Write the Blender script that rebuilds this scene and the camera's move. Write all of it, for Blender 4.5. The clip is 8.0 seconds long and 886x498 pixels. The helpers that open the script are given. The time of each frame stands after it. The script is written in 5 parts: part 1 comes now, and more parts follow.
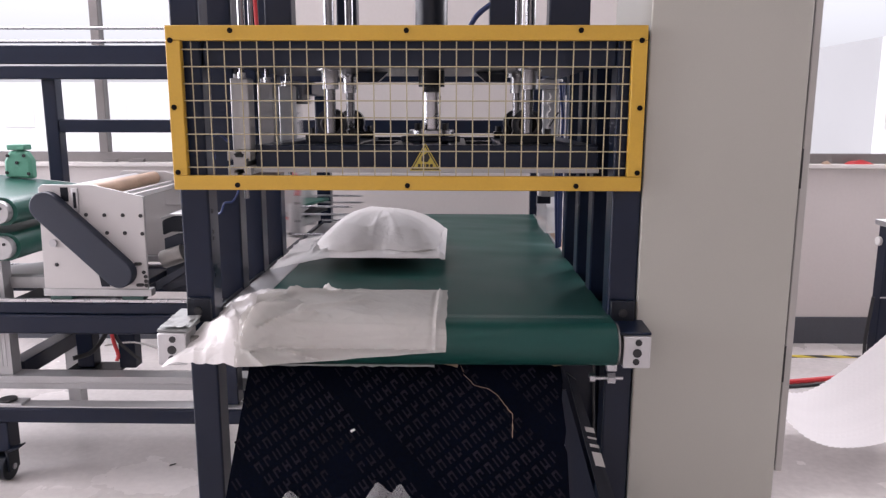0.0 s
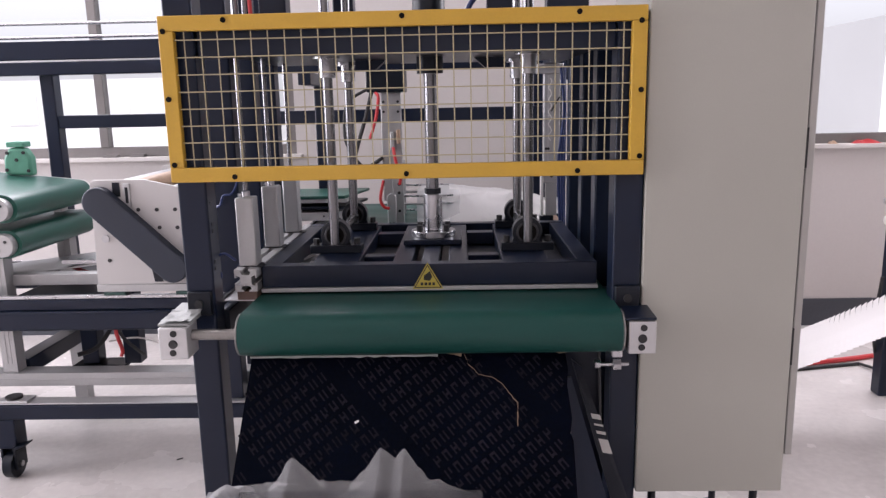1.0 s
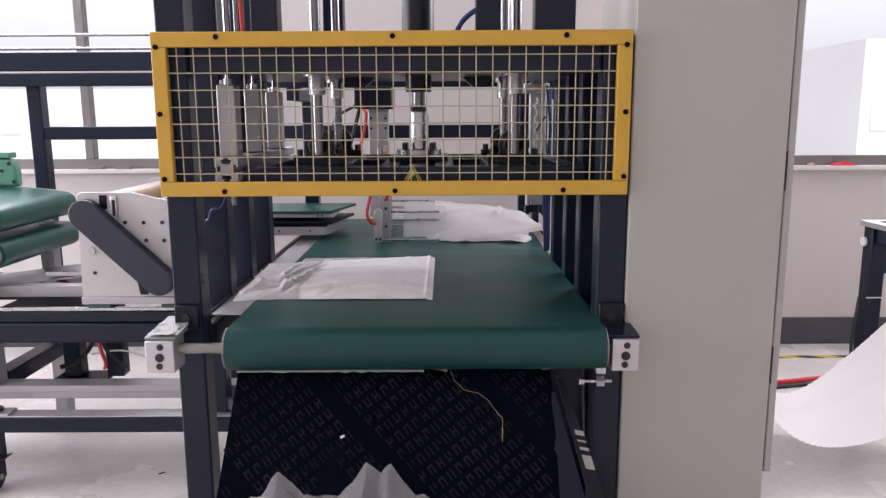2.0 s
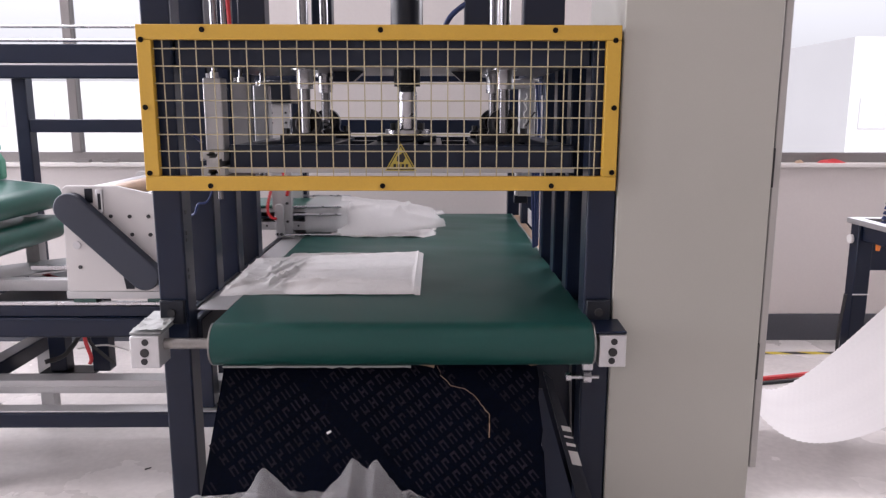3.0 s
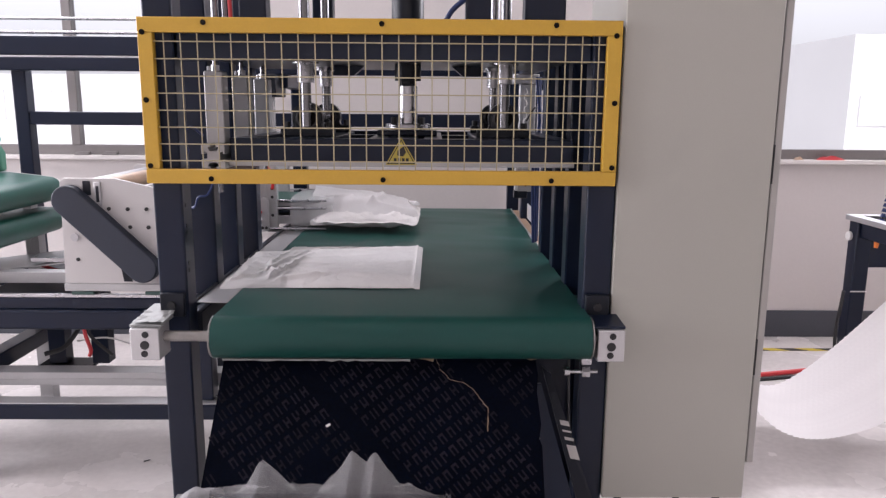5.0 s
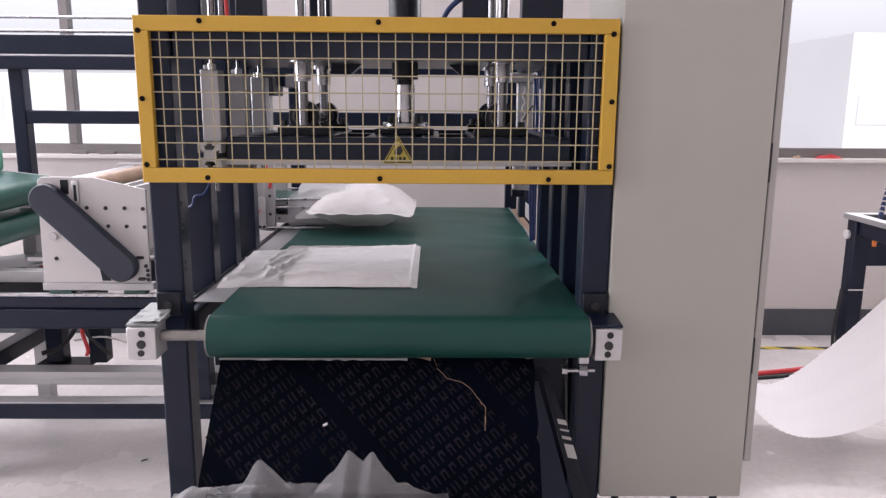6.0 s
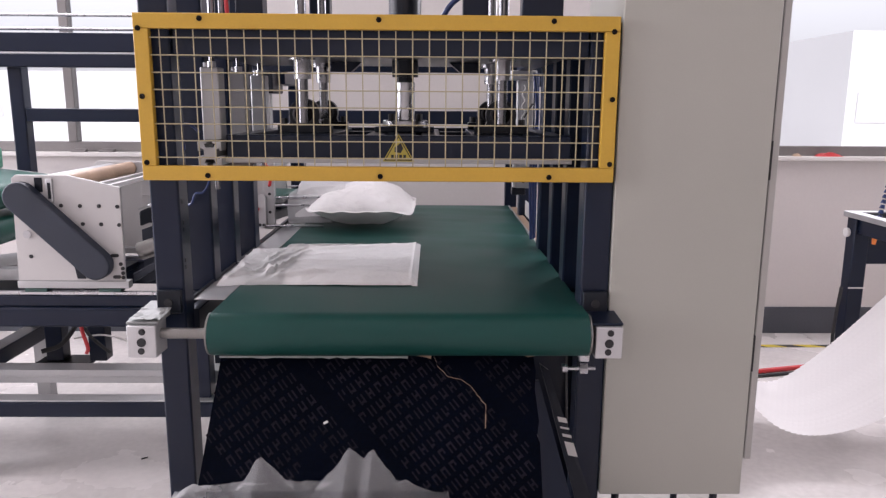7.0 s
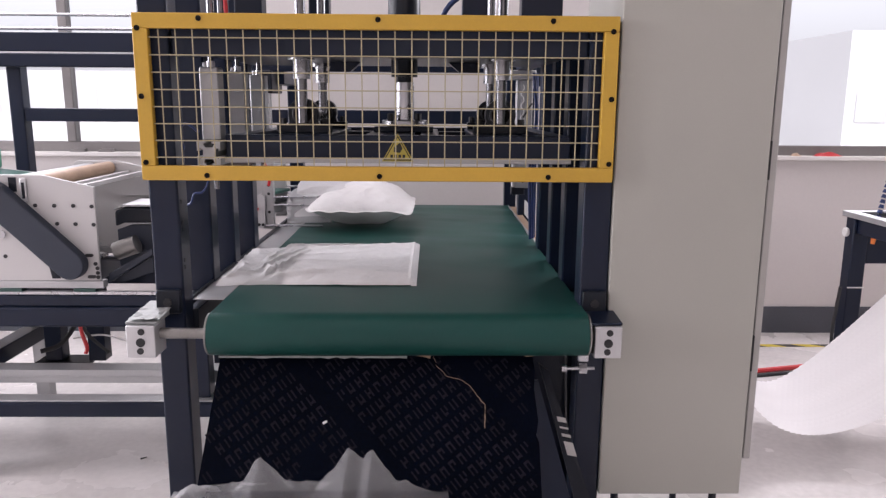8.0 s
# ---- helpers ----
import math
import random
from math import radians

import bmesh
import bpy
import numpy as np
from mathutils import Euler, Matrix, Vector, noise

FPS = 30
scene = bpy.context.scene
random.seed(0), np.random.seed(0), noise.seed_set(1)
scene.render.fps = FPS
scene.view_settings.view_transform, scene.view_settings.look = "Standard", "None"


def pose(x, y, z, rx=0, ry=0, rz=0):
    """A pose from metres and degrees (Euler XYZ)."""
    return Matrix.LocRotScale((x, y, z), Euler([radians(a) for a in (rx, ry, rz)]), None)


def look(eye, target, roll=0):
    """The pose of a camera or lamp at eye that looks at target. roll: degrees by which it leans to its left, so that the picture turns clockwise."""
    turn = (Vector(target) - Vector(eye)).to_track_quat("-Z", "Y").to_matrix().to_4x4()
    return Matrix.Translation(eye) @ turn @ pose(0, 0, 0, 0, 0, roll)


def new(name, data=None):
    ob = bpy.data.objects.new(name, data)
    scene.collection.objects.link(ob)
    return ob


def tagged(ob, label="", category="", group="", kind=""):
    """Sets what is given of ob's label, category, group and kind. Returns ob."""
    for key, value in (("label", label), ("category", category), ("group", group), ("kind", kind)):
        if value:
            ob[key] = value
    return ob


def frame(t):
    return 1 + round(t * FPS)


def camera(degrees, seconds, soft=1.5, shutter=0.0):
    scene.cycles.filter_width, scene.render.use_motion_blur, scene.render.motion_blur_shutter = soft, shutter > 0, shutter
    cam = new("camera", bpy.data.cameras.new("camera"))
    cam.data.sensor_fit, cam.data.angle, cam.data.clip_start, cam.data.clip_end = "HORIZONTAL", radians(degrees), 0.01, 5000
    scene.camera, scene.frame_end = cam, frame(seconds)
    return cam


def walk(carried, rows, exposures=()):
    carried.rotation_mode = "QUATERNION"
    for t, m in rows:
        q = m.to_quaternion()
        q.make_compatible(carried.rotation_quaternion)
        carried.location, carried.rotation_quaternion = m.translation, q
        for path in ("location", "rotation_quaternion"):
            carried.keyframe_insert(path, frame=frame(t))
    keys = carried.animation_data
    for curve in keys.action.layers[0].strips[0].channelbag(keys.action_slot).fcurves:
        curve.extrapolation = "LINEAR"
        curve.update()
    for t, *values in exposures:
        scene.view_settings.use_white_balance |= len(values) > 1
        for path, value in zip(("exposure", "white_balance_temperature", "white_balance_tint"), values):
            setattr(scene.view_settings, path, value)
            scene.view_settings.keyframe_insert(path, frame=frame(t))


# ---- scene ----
cam = camera(61.88, 8.0, soft=1.35, shutter=0.4)
PATH = [
    (0, (0.143, -1.959, 1.455), (0.109, 0.008, 1.094), 0.1),
    (0.5, (0.141, -1.948, 1.451), (0.088, 0.017, 1.08), -0.6),
    (1, (0.158, -1.935, 1.447), (0.106, 0.026, 1.058), -1.2),
    (1.2, (0.156, -1.94, 1.448), (0.126, 0.02, 1.063), -1.1),
    (1.5, (0.152, -1.948, 1.449), (0.098, 0.015, 1.07), -0.9),
    (2, (0.147, -1.96, 1.457), (0.141, 0.009, 1.107), -0.3),
    (3.5, (0.158, -1.951, 1.457), (0.179, 0.014, 1.087), 0.1),
    (4, (0.154, -1.955, 1.458), (0.175, 0.01, 1.086), 0.2),
    (4.5, (0.15, -1.96, 1.456), (0.171, 0.005, 1.082), 0.4),
    (6, (0.157, -1.955, 1.455), (0.183, 0.008, 1.076), 0.4),
    (6.5, (0.156, -1.956, 1.452), (0.183, 0.007, 1.071), 0.4),
    (7, (0.154, -1.954, 1.454), (0.182, 0.009, 1.07), 0.4),
    (7.5, (0.157, -1.955, 1.453), (0.184, 0.008, 1.07), 0.4),
    (8, (0.154, -1.954, 1.455), (0.184, 0.008, 1.07), 0.4),
]
walk(cam, [(t, look(eye, target, roll)) for t, eye, target, roll in PATH])

# ---- light ----
world = bpy.data.worlds.new("overcast")
scene.world = world
world.use_nodes = True
wn = world.node_tree.nodes
sky = wn.new("ShaderNodeTexSky")
sky.sky_type, sky.sun_disc = 'NISHITA', False
sky.sun_elevation, sky.sun_rotation = radians(48), radians(150)
sky.air_density, sky.dust_density = 1.0, 6.0
wn["Background"].inputs[1].default_value = 0.15
cloud = wn.new("ShaderNodeHueSaturation")
cloud.inputs["Saturation"].default_value, cloud.inputs["Value"].default_value = 0.2, 3.4
world.node_tree.links.new(sky.outputs[0], cloud.inputs["Color"])
even = wn.new("ShaderNodeMixRGB")
even.inputs[0].default_value, even.inputs[2].default_value = 0.75, (5.0, 4.9, 4.9, 1)
world.node_tree.links.new(cloud.outputs[0], even.inputs[1])
world.node_tree.links.new(even.outputs[0], wn["Background"].inputs[0])

sun = new("sun", bpy.data.lights.new("sun", 'SUN'))
sun.data.energy, sun.data.angle, sun.data.color = 0.5, radians(12), (1.0, 0.96, 0.92)
sun.rotation_euler = (radians(42), 0, radians(-30))


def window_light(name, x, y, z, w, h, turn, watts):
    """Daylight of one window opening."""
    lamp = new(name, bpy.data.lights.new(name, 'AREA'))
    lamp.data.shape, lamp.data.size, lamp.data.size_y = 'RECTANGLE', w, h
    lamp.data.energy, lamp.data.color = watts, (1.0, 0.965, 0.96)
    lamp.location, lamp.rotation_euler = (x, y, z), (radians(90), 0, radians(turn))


window_light("daylight_north_left", -3.6, 2.70, 2.79, 5.4, 1.1, 180, 235)
window_light("daylight_north_right", 4.2, 2.70, 2.79, 4.8, 1.1, 180, 205)
# added lamp in an assumed, unseen west window; lights the scene from the left
window_light("added_daylight_west", -7.97, -0.4, 2.28, 5.1, 2.2, -90, 370)


scene.view_settings.exposure = 0.50
scene.view_settings.use_white_balance = True
scene.view_settings.white_balance_temperature, scene.view_settings.white_balance_tint = 6150, 17


# ---- materials ----
def mat(name, color, rough=0.5, metal=0.0, vary=0.12, scale=6.0, fine=90.0, bump=0.1, spec=0.5, rvary=0.12, stretch=(1, 1, 1), dist=0.002):
    """Paint, metal or cloth with two scales of uneven tone and a fine relief."""
    m = bpy.data.materials.new(name)
    m.use_nodes = True
    nt = m.node_tree
    n, l = nt.nodes, nt.links
    b = n["Principled BSDF"]
    co = n.new("ShaderNodeTexCoord")
    mp = n.new("ShaderNodeMapping")
    mp.inputs["Scale"].default_value = stretch
    l.new(co.outputs["Object"], mp.inputs[0])
    big, small = n.new("ShaderNodeTexNoise"), n.new("ShaderNodeTexNoise")
    big.inputs["Scale"].default_value, big.inputs["Detail"].default_value = scale, 5
    small.inputs["Scale"].default_value, small.inputs["Detail"].default_value = fine, 3
    for t in (big, small):
        l.new(mp.outputs[0], t.inputs["Vector"])
    ramp = n.new("ShaderNodeValToRGB")
    lo = [max(0, c * (1 - vary)) for c in color]
    hi = [min(1, c * (1 + vary)) for c in color]
    ramp.color_ramp.elements[0].position, ramp.color_ramp.elements[1].position = 0.3, 0.7
    ramp.color_ramp.elements[0].color, ramp.color_ramp.elements[1].color = (*lo, 1), (*hi, 1)
    mixf = n.new("ShaderNodeMath")
    mixf.operation = 'MULTIPLY_ADD'
    mixf.inputs[1].default_value = 0.35
    l.new(small.outputs[0], mixf.inputs[0])
    sc = n.new("ShaderNodeMath")
    sc.operation = 'MULTIPLY'
    sc.inputs[1].default_value = 0.65
    l.new(big.outputs[0], sc.inputs[0])
    l.new(sc.outputs[0], mixf.inputs[2])
    l.new(mixf.outputs[0], ramp.inputs[0])
    l.new(ramp.outputs[0], b.inputs["Base Color"])
    rr = n.new("ShaderNodeMapRange")
    rr.inputs[3].default_value, rr.inputs[4].default_value = max(0.03, rough - rvary), min(1, rough + rvary)
    l.new(big.outputs[0], rr.inputs[0])
    l.new(rr.outputs[0], b.inputs["Roughness"])
    b.inputs["Metallic"].default_value = metal
    b.inputs["Specular IOR Level"].default_value = spec
    if bump:
        bp = n.new("ShaderNodeBump")
        bp.inputs["Strength"].default_value, bp.inputs["Distance"].default_value = bump, dist
        l.new(small.outputs[0], bp.inputs["Height"])
        l.new(bp.outputs[0], b.inputs["Normal"])
    return m


def creased(m, scale, depth):
    """Adds sharp cloth creases to a material's relief."""
    n, l = m.node_tree.nodes, m.node_tree.links
    no, co, ab, su, bp = n.new("ShaderNodeTexNoise"), n.new("ShaderNodeTexCoord"), n.new("ShaderNodeMath"), n.new("ShaderNodeMath"), n.new("ShaderNodeBump")
    no.inputs["Scale"].default_value, no.inputs["Detail"].default_value, no.inputs["Distortion"].default_value = scale, 3, 0.8
    su.operation, ab.operation = 'SUBTRACT', 'ABSOLUTE'
    su.inputs[1].default_value = 0.5
    bp.inputs["Strength"].default_value, bp.inputs["Distance"].default_value = 0.55, depth
    l.new(co.outputs["Object"], no.inputs["Vector"]), l.new(no.outputs[0], su.inputs[0]), l.new(su.outputs[0], ab.inputs[0]), l.new(ab.outputs[0], bp.inputs["Height"])
    nrm_in = n["Principled BSDF"].inputs["Normal"]
    l.new(nrm_in.links[0].from_socket, bp.inputs["Normal"]), l.new(bp.outputs[0], nrm_in)
    return m


def film(name, color, clear, through_light):
    """Thin plastic or fleece film: part diffuse, part lit through, part clear."""
    m = mat(name, color, 0.55, 0, 0.04, 9, 60, 0.25, 0.4, dist=0.004)
    n, l = m.node_tree.nodes, m.node_tree.links
    b, o = n["Principled BSDF"], n["Material Output"]
    tl, tr = n.new("ShaderNodeBsdfTranslucent"), n.new("ShaderNodeBsdfTransparent")
    tl.inputs[0].default_value = (*color, 1)
    m1, m2 = n.new("ShaderNodeMixShader"), n.new("ShaderNodeMixShader")
    m1.inputs[0].default_value, m2.inputs[0].default_value = through_light, clear
    l.new(b.outputs[0], m1.inputs[1]), l.new(tl.outputs[0], m1.inputs[2])
    l.new(m1.outputs[0], m2.inputs[1]), l.new(tr.outputs[0], m2.inputs[2])
    l.new(m2.outputs[0], o.inputs[0])
    return m


M_SLATE = mat("slate_paint", (0.0055, 0.0102, 0.026), 0.30, 0, 0.08, 4, 160, 0.08, 0.28, 0.03)
M_BLACK = mat("black_steel", (0.0055, 0.008, 0.0145), 0.33, 0, 0.1, 8, 120, 0.08, 0.28, 0.04)
M_YELLOW = mat("yellow_paint", (0.50, 0.30, 0.03), 0.42, 0, 0.07, 5, 140, 0.1)
M_WIRE = mat("wire_yellow", (0.40, 0.35, 0.22), 0.45, 0.1, 0.1, 30, 200, 0.05)
M_CAB = mat("cabinet_paint", (0.385, 0.380, 0.340), 0.36, 0, 0.035, 1.2, 260, 0.12, 0.5)
M_DOOR = mat("cabinet_door_paint", (0.39, 0.38, 0.36), 0.42, 0, 0.03, 1.5, 260, 0.1)
M_BELT = mat("green_belt", (0.0095, 0.055, 0.047), 0.38, 0, 0.10, 2.5, 220, 0.06, 0.24, 0.04)
M_BELT2 = mat("green_feed_belt", (0.012, 0.082, 0.062), 0.36, 0, 0.12, 3, 220, 0.1, 0.5)
M_STEEL = mat("bright_steel", (0.46, 0.46, 0.48), 0.28, 1.0, 0.08, 12, 140, 0.05)
M_FOIL = mat("dull_foil", (0.26, 0.27, 0.265), 0.6, 0.0, 0.12, 20, 90, 0.4)
M_DSTEEL = mat("dull_steel", (0.26, 0.25, 0.24), 0.42, 0.8, 0.12, 14, 140, 0.08)
M_JAW = mat("dark_heat_jaw", (0.10, 0.06, 0.045), 0.5, 0, 0.15, 12, 100, 0.1)
M_CHROME = mat("chrome_rod", (0.19, 0.19, 0.20), 0.25, 1.0, 0.04, 9, 90, 0.02, rvary=0.05)
M_ALU = mat("aluminium", (0.50, 0.50, 0.51), 0.42, 0.75, 0.07, 8, 200, 0.08, stretch=(1, 1, 0.2))
M_ALUP = mat("anodised_aluminium", (0.42, 0.42, 0.425), 0.45, 0.45, 0.06, 6, 150, 0.05)
M_WHITE = mat("white_steel_plate", (0.52, 0.505, 0.50), 0.40, 0, 0.03, 3, 180, 0.05)
M_ARM = mat("dark_cover", (0.014, 0.020, 0.036), 0.5, 0, 0.12, 6, 200, 0.1)
M_WALL = mat("wall_plaster", (0.60, 0.565, 0.55), 0.8, 0, 0.04, 0.9, 60, 0.12)
M_CEIL = mat("ceiling_plaster", (0.72, 0.70, 0.69), 0.9, 0, 0.04, 1, 50, 0.1)
M_BASE = mat("skirting_paint", (0.06, 0.065, 0.08), 0.5, 0, 0.15, 3, 90, 0.1)
M_SILL = mat("sill_stone", (0.70, 0.67, 0.65), 0.5, 0, 0.05, 4, 120, 0.08)
M_WINF = mat("window_frame_grey", (0.21, 0.195, 0.19), 0.45, 0.2, 0.08, 5, 90, 0.05)
M_RUB = mat("black_rubber", (0.018, 0.018, 0.02), 0.6, 0, 0.15, 20, 200, 0.15)
# near-black for the shade inside the guard's holes, and for bearing seals
M_HOLE = mat("hole_and_seal_black", (0.006, 0.005, 0.005), 0.7, 0, 0.2, 20, 200, 0.1, 0.1)
M_DGREEN = mat("dark_green_slide", (0.016, 0.055, 0.047), 0.45, 0, 0.12, 20, 120, 0.1)
M_RACE = mat("oiled_bearing_race", (0.045, 0.045, 0.05), 0.35, 0.6, 0.1, 20, 200, 0.05)
M_RED = mat("red_hose", (0.55, 0.025, 0.03), 0.4, 0, 0.08, 20, 200, 0.05)
M_BLUE = mat("blue_hose", (0.008, 0.025, 0.11), 0.4, 0, 0.08, 20, 200, 0.05)
M_CORD = mat("white_cord", (0.72, 0.70, 0.68), 0.5, 0, 0.05, 20, 200, 0.05)
M_GREEN = mat("green_casting", (0.10, 0.30, 0.21), 0.45, 0, 0.12, 20, 120, 0.2)
M_BROWN = mat("worn_tan_roller", (0.42, 0.29, 0.20), 0.5, 0, 0.15, 12, 100, 0.1)
M_ORANGE = mat("orange_plastic", (0.75, 0.20, 0.03), 0.4, 0, 0.05, 20, 100, 0.03)
M_PLY = mat("film_faced_plywood", (0.0010, 0.0020, 0.0062), 0.5, 0, 0.4, 4, 120, 0.12, 0.03, stretch=(1, 1, 1))
M_PRINT = mat("brown_print", (0.0115, 0.0105, 0.0150), 0.6, 0, 0.55, 5, 120, 0.05, 0.04)
M_WOOD = mat("bare_split_wood", (0.36, 0.25, 0.17), 0.8, 0, 0.2, 25, 120, 0.4)
# sticker yellow darkened to hold the shadow behind the guard
M_SIGNY = mat("shaded_sticker_yellow", (0.46, 0.37, 0.06), 0.45, 0, 0.05, 20, 100, 0.02)
M_SIGNK = mat("sticker_black", (0.02, 0.02, 0.018), 0.5, 0, 0.05, 20, 100, 0.02)
M_BAG = mat("white_fleece_bag", (0.80, 0.78, 0.775), 0.7, 0, 0.04, 7, 55, 0.35, 0.3, dist=0.004)
M_PILLOW = film("pillow_bag_film", (0.82, 0.80, 0.79), 0.05, 0.12)
M_FILM = film("thin_bag_film", (0.82, 0.81, 0.81), 0.14, 0.45)
M_CLEAR = film("clear_stiff_film", (0.56, 0.56, 0.57), 0.80, 0.25)
M_CLEAR.node_tree.nodes["Principled BSDF"].inputs["Specular IOR Level"].default_value = 0.8
# clear film, its tone lowered to carry the shade over the heap
M_HEAP = film("shaded_clear_heap_film", (0.55, 0.55, 0.56), 0.60, 0.3)
M_BAGI = film("pressed_filling_film", (0.78, 0.755, 0.72), 0.22, 0.3)
M_NECK = film("bag_neck_film", (0.80, 0.785, 0.78), 0.06, 0.35)
M_MOUTH = film("clear_mouth_film", (0.74, 0.74, 0.75), 0.45, 0.4)
for m_, sc_, dp_ in ((M_BAG, 9, 0.02), (M_NECK, 8, 0.03), (M_BAGI, 7, 0.03), (M_PILLOW, 7, 0.022), (M_FILM, 6, 0.025), (M_HEAP, 8, 0.05), (M_CLEAR, 9, 0.03)):
    creased(m_, sc_, dp_)
M_PAPER = film("white_web", (0.84, 0.82, 0.82), 0.0, 0.25)
M_TAPEY = mat("tape_yellow", (0.62, 0.48, 0.05), 0.6, 0, 0.15, 12, 100, 0.05)
M_TAPEK = mat("tape_black", (0.03, 0.03, 0.03), 0.6, 0, 0.15, 12, 100, 0.05)
# distant haze and glare painted in as near-white wall and glass colours
M_FACADE = mat("hazed_facade", (0.80, 0.785, 0.785), 0.8, 0, 0.05, 0.2, 3, 0)
M_FACWIN = mat("hazed_window_glass", (0.68, 0.67, 0.68), 0.5, 0, 0.06, 0.3, 3, 0)
M_YARD = mat("yard_concrete", (0.45, 0.44, 0.43), 0.8, 0, 0.1, 0.3, 8, 0.1)

# polished concrete: soft gloss, clouds, faint spots and scuffs
M_FLOOR = mat("polished_concrete", (0.64, 0.605, 0.59), 0.25, 0, 0.15, 2.2, 34, 0.08, 0.5, 0.14)
fn, fl = M_FLOOR.node_tree.nodes, M_FLOOR.node_tree.links
spots = fn.new("ShaderNodeTexVoronoi")
spots.inputs["Scale"].default_value = 5.0
dark = fn.new("ShaderNodeValToRGB")
dark.color_ramp.elements[0].position, dark.color_ramp.elements[0].color = 0.02, (0.35, 0.34, 0.33, 1)
dark.color_ramp.elements[1].position, dark.color_ramp.elements[1].color = 0.05, (1, 1, 1, 1)
mulc = fn.new("ShaderNodeMixRGB")
mulc.blend_type, mulc.inputs[0].default_value = 'MULTIPLY', 0.6
coord = fn.new("ShaderNodeTexCoord")
fl.new(coord.outputs["Object"], spots.inputs["Vector"])
fl.new(spots.outputs["Distance"], dark.inputs[0])
base_in = fn["Principled BSDF"].inputs["Base Color"]
fl.new(base_in.links[0].from_socket, mulc.inputs[1])
fl.new(dark.outputs[0], mulc.inputs[2])
fl.new(mulc.outputs[0], base_in)

# clear window glass
M_GLASS = bpy.data.materials.new("window_glass")
M_GLASS.use_nodes = True
gb = M_GLASS.node_tree.nodes["Principled BSDF"]
gb.inputs["Transmission Weight"].default_value, gb.inputs["Roughness"].default_value = 1.0, 0.0
gb.inputs["IOR"].default_value = 1.02


# ---- building blocks ----
def bm_new():
    return bmesh.new()


def box(bm, x0, x1, y0, y1, z0, z1):
    v = [bm.verts.new(p) for p in ((x0, y0, z0), (x1, y0, z0), (x1, y1, z0), (x0, y1, z0), (x0, y0, z1), (x1, y0, z1), (x1, y1, z1), (x0, y1, z1))]
    for f in ((3, 2, 1, 0), (4, 5, 6, 7), (0, 1, 5, 4), (1, 2, 6, 5), (2, 3, 7, 6), (3, 0, 4, 7)):
        bm.faces.new([v[i] for i in f])
    return bm


def ring_axes(d):
    d = d.normalized()
    a = d.orthogonal().normalized()
    return a, d.cross(a)


def cyl(bm, p0, p1, r, n=20, r1=None):
    p0, p1 = Vector(p0), Vector(p1)
    r1 = r if r1 is None else r1
    a, b = ring_axes(p1 - p0)
    lo, hi = [], []
    for i in range(n):
        w = 2 * math.pi * i / n
        q = a * math.cos(w) + b * math.sin(w)
        lo.append(bm.verts.new(p0 + q * r))
        hi.append(bm.verts.new(p1 + q * r1))
    for i in range(n):
        j = (i + 1) % n
        bm.faces.new((lo[i], lo[j], hi[j], hi[i]))
    bm.faces.new(lo[::-1]), bm.faces.new(hi)
    return bm


def smooth_path(pts, steps=6):
    """Catmull-Rom through the points."""
    p = [Vector(q) for q in pts]
    p = [p[0] * 2 - p[1]] + p + [p[-1] * 2 - p[-2]]
    out = []
    for i in range(1, len(p) - 2):
        for k in range(steps):
            t = k / steps
            out.append(0.5 * ((2 * p[i]) + (p[i + 1] - p[i - 1]) * t + (2 * p[i - 1] - 5 * p[i] + 4 * p[i + 1] - p[i + 2]) * t * t
                              + (3 * p[i] - p[i - 1] - 3 * p[i + 1] + p[i + 2]) * t ** 3))
    out.append(p[-2])
    return out


def hose(bm, pts, r, n=8, steps=6):
    path = smooth_path(pts, steps)
    rings = []
    a = None
    for i, p in enumerate(path):
        d = (path[min(i + 1, len(path) - 1)] - path[max(i - 1, 0)]).normalized()
        a = ring_axes(d)[0] if a is None else (a - d * a.dot(d)).normalized()
        b = d.cross(a)
        rings.append([bm.verts.new(p + (a * math.cos(2 * math.pi * k / n) + b * math.sin(2 * math.pi * k / n)) * r) for k in range(n)])
    for u, v in zip(rings, rings[1:]):
        for k in range(n):
            bm.faces.new((u[k], u[(k + 1) % n], v[(k + 1) % n], v[k]))
    bm.faces.new(rings[0][::-1]), bm.faces.new(rings[-1])
    return bm


def prism(bm, outline, axis, t0, t1):
    """An outline of 2D points, drawn out along an axis from t0 to t1."""
    def at(p, t):
        return {"x": (t, p[0], p[1]), "y": (p[0], t, p[1]), "z": (p[0], p[1], t)}[axis]
    lo, hi = [bm.verts.new(at(p, t0)) for p in outline], [bm.verts.new(at(p, t1)) for p in outline]
    for i in range(len(outline)):
        j = (i + 1) % len(outline)
        bm.faces.new((lo[i], lo[j], hi[j], hi[i]))
    bm.faces.new(lo[::-1]), bm.faces.new(hi)
    return bm


def capsule(x0, z0, x1, z1, r, n=10):
    """Outline of a bar with round ends."""
    w = math.atan2(z1 - z0, x1 - x0)
    out = []
    for i in range(n + 1):
        q = w + math.pi / 2 + math.pi * i / n
        out.append((x0 + r * math.cos(q), z0 + r * math.sin(q)))
    for i in range(n + 1):
        q = w - math.pi / 2 + math.pi * i / n
        out.append((x1 + r * math.cos(q), z1 + r * math.sin(q)))
    return out


def sheet(bm, nu, nv, f, flip=False):
    g = [[bm.verts.new(f(i / nu, j / nv)) for j in range(nv + 1)] for i in range(nu + 1)]
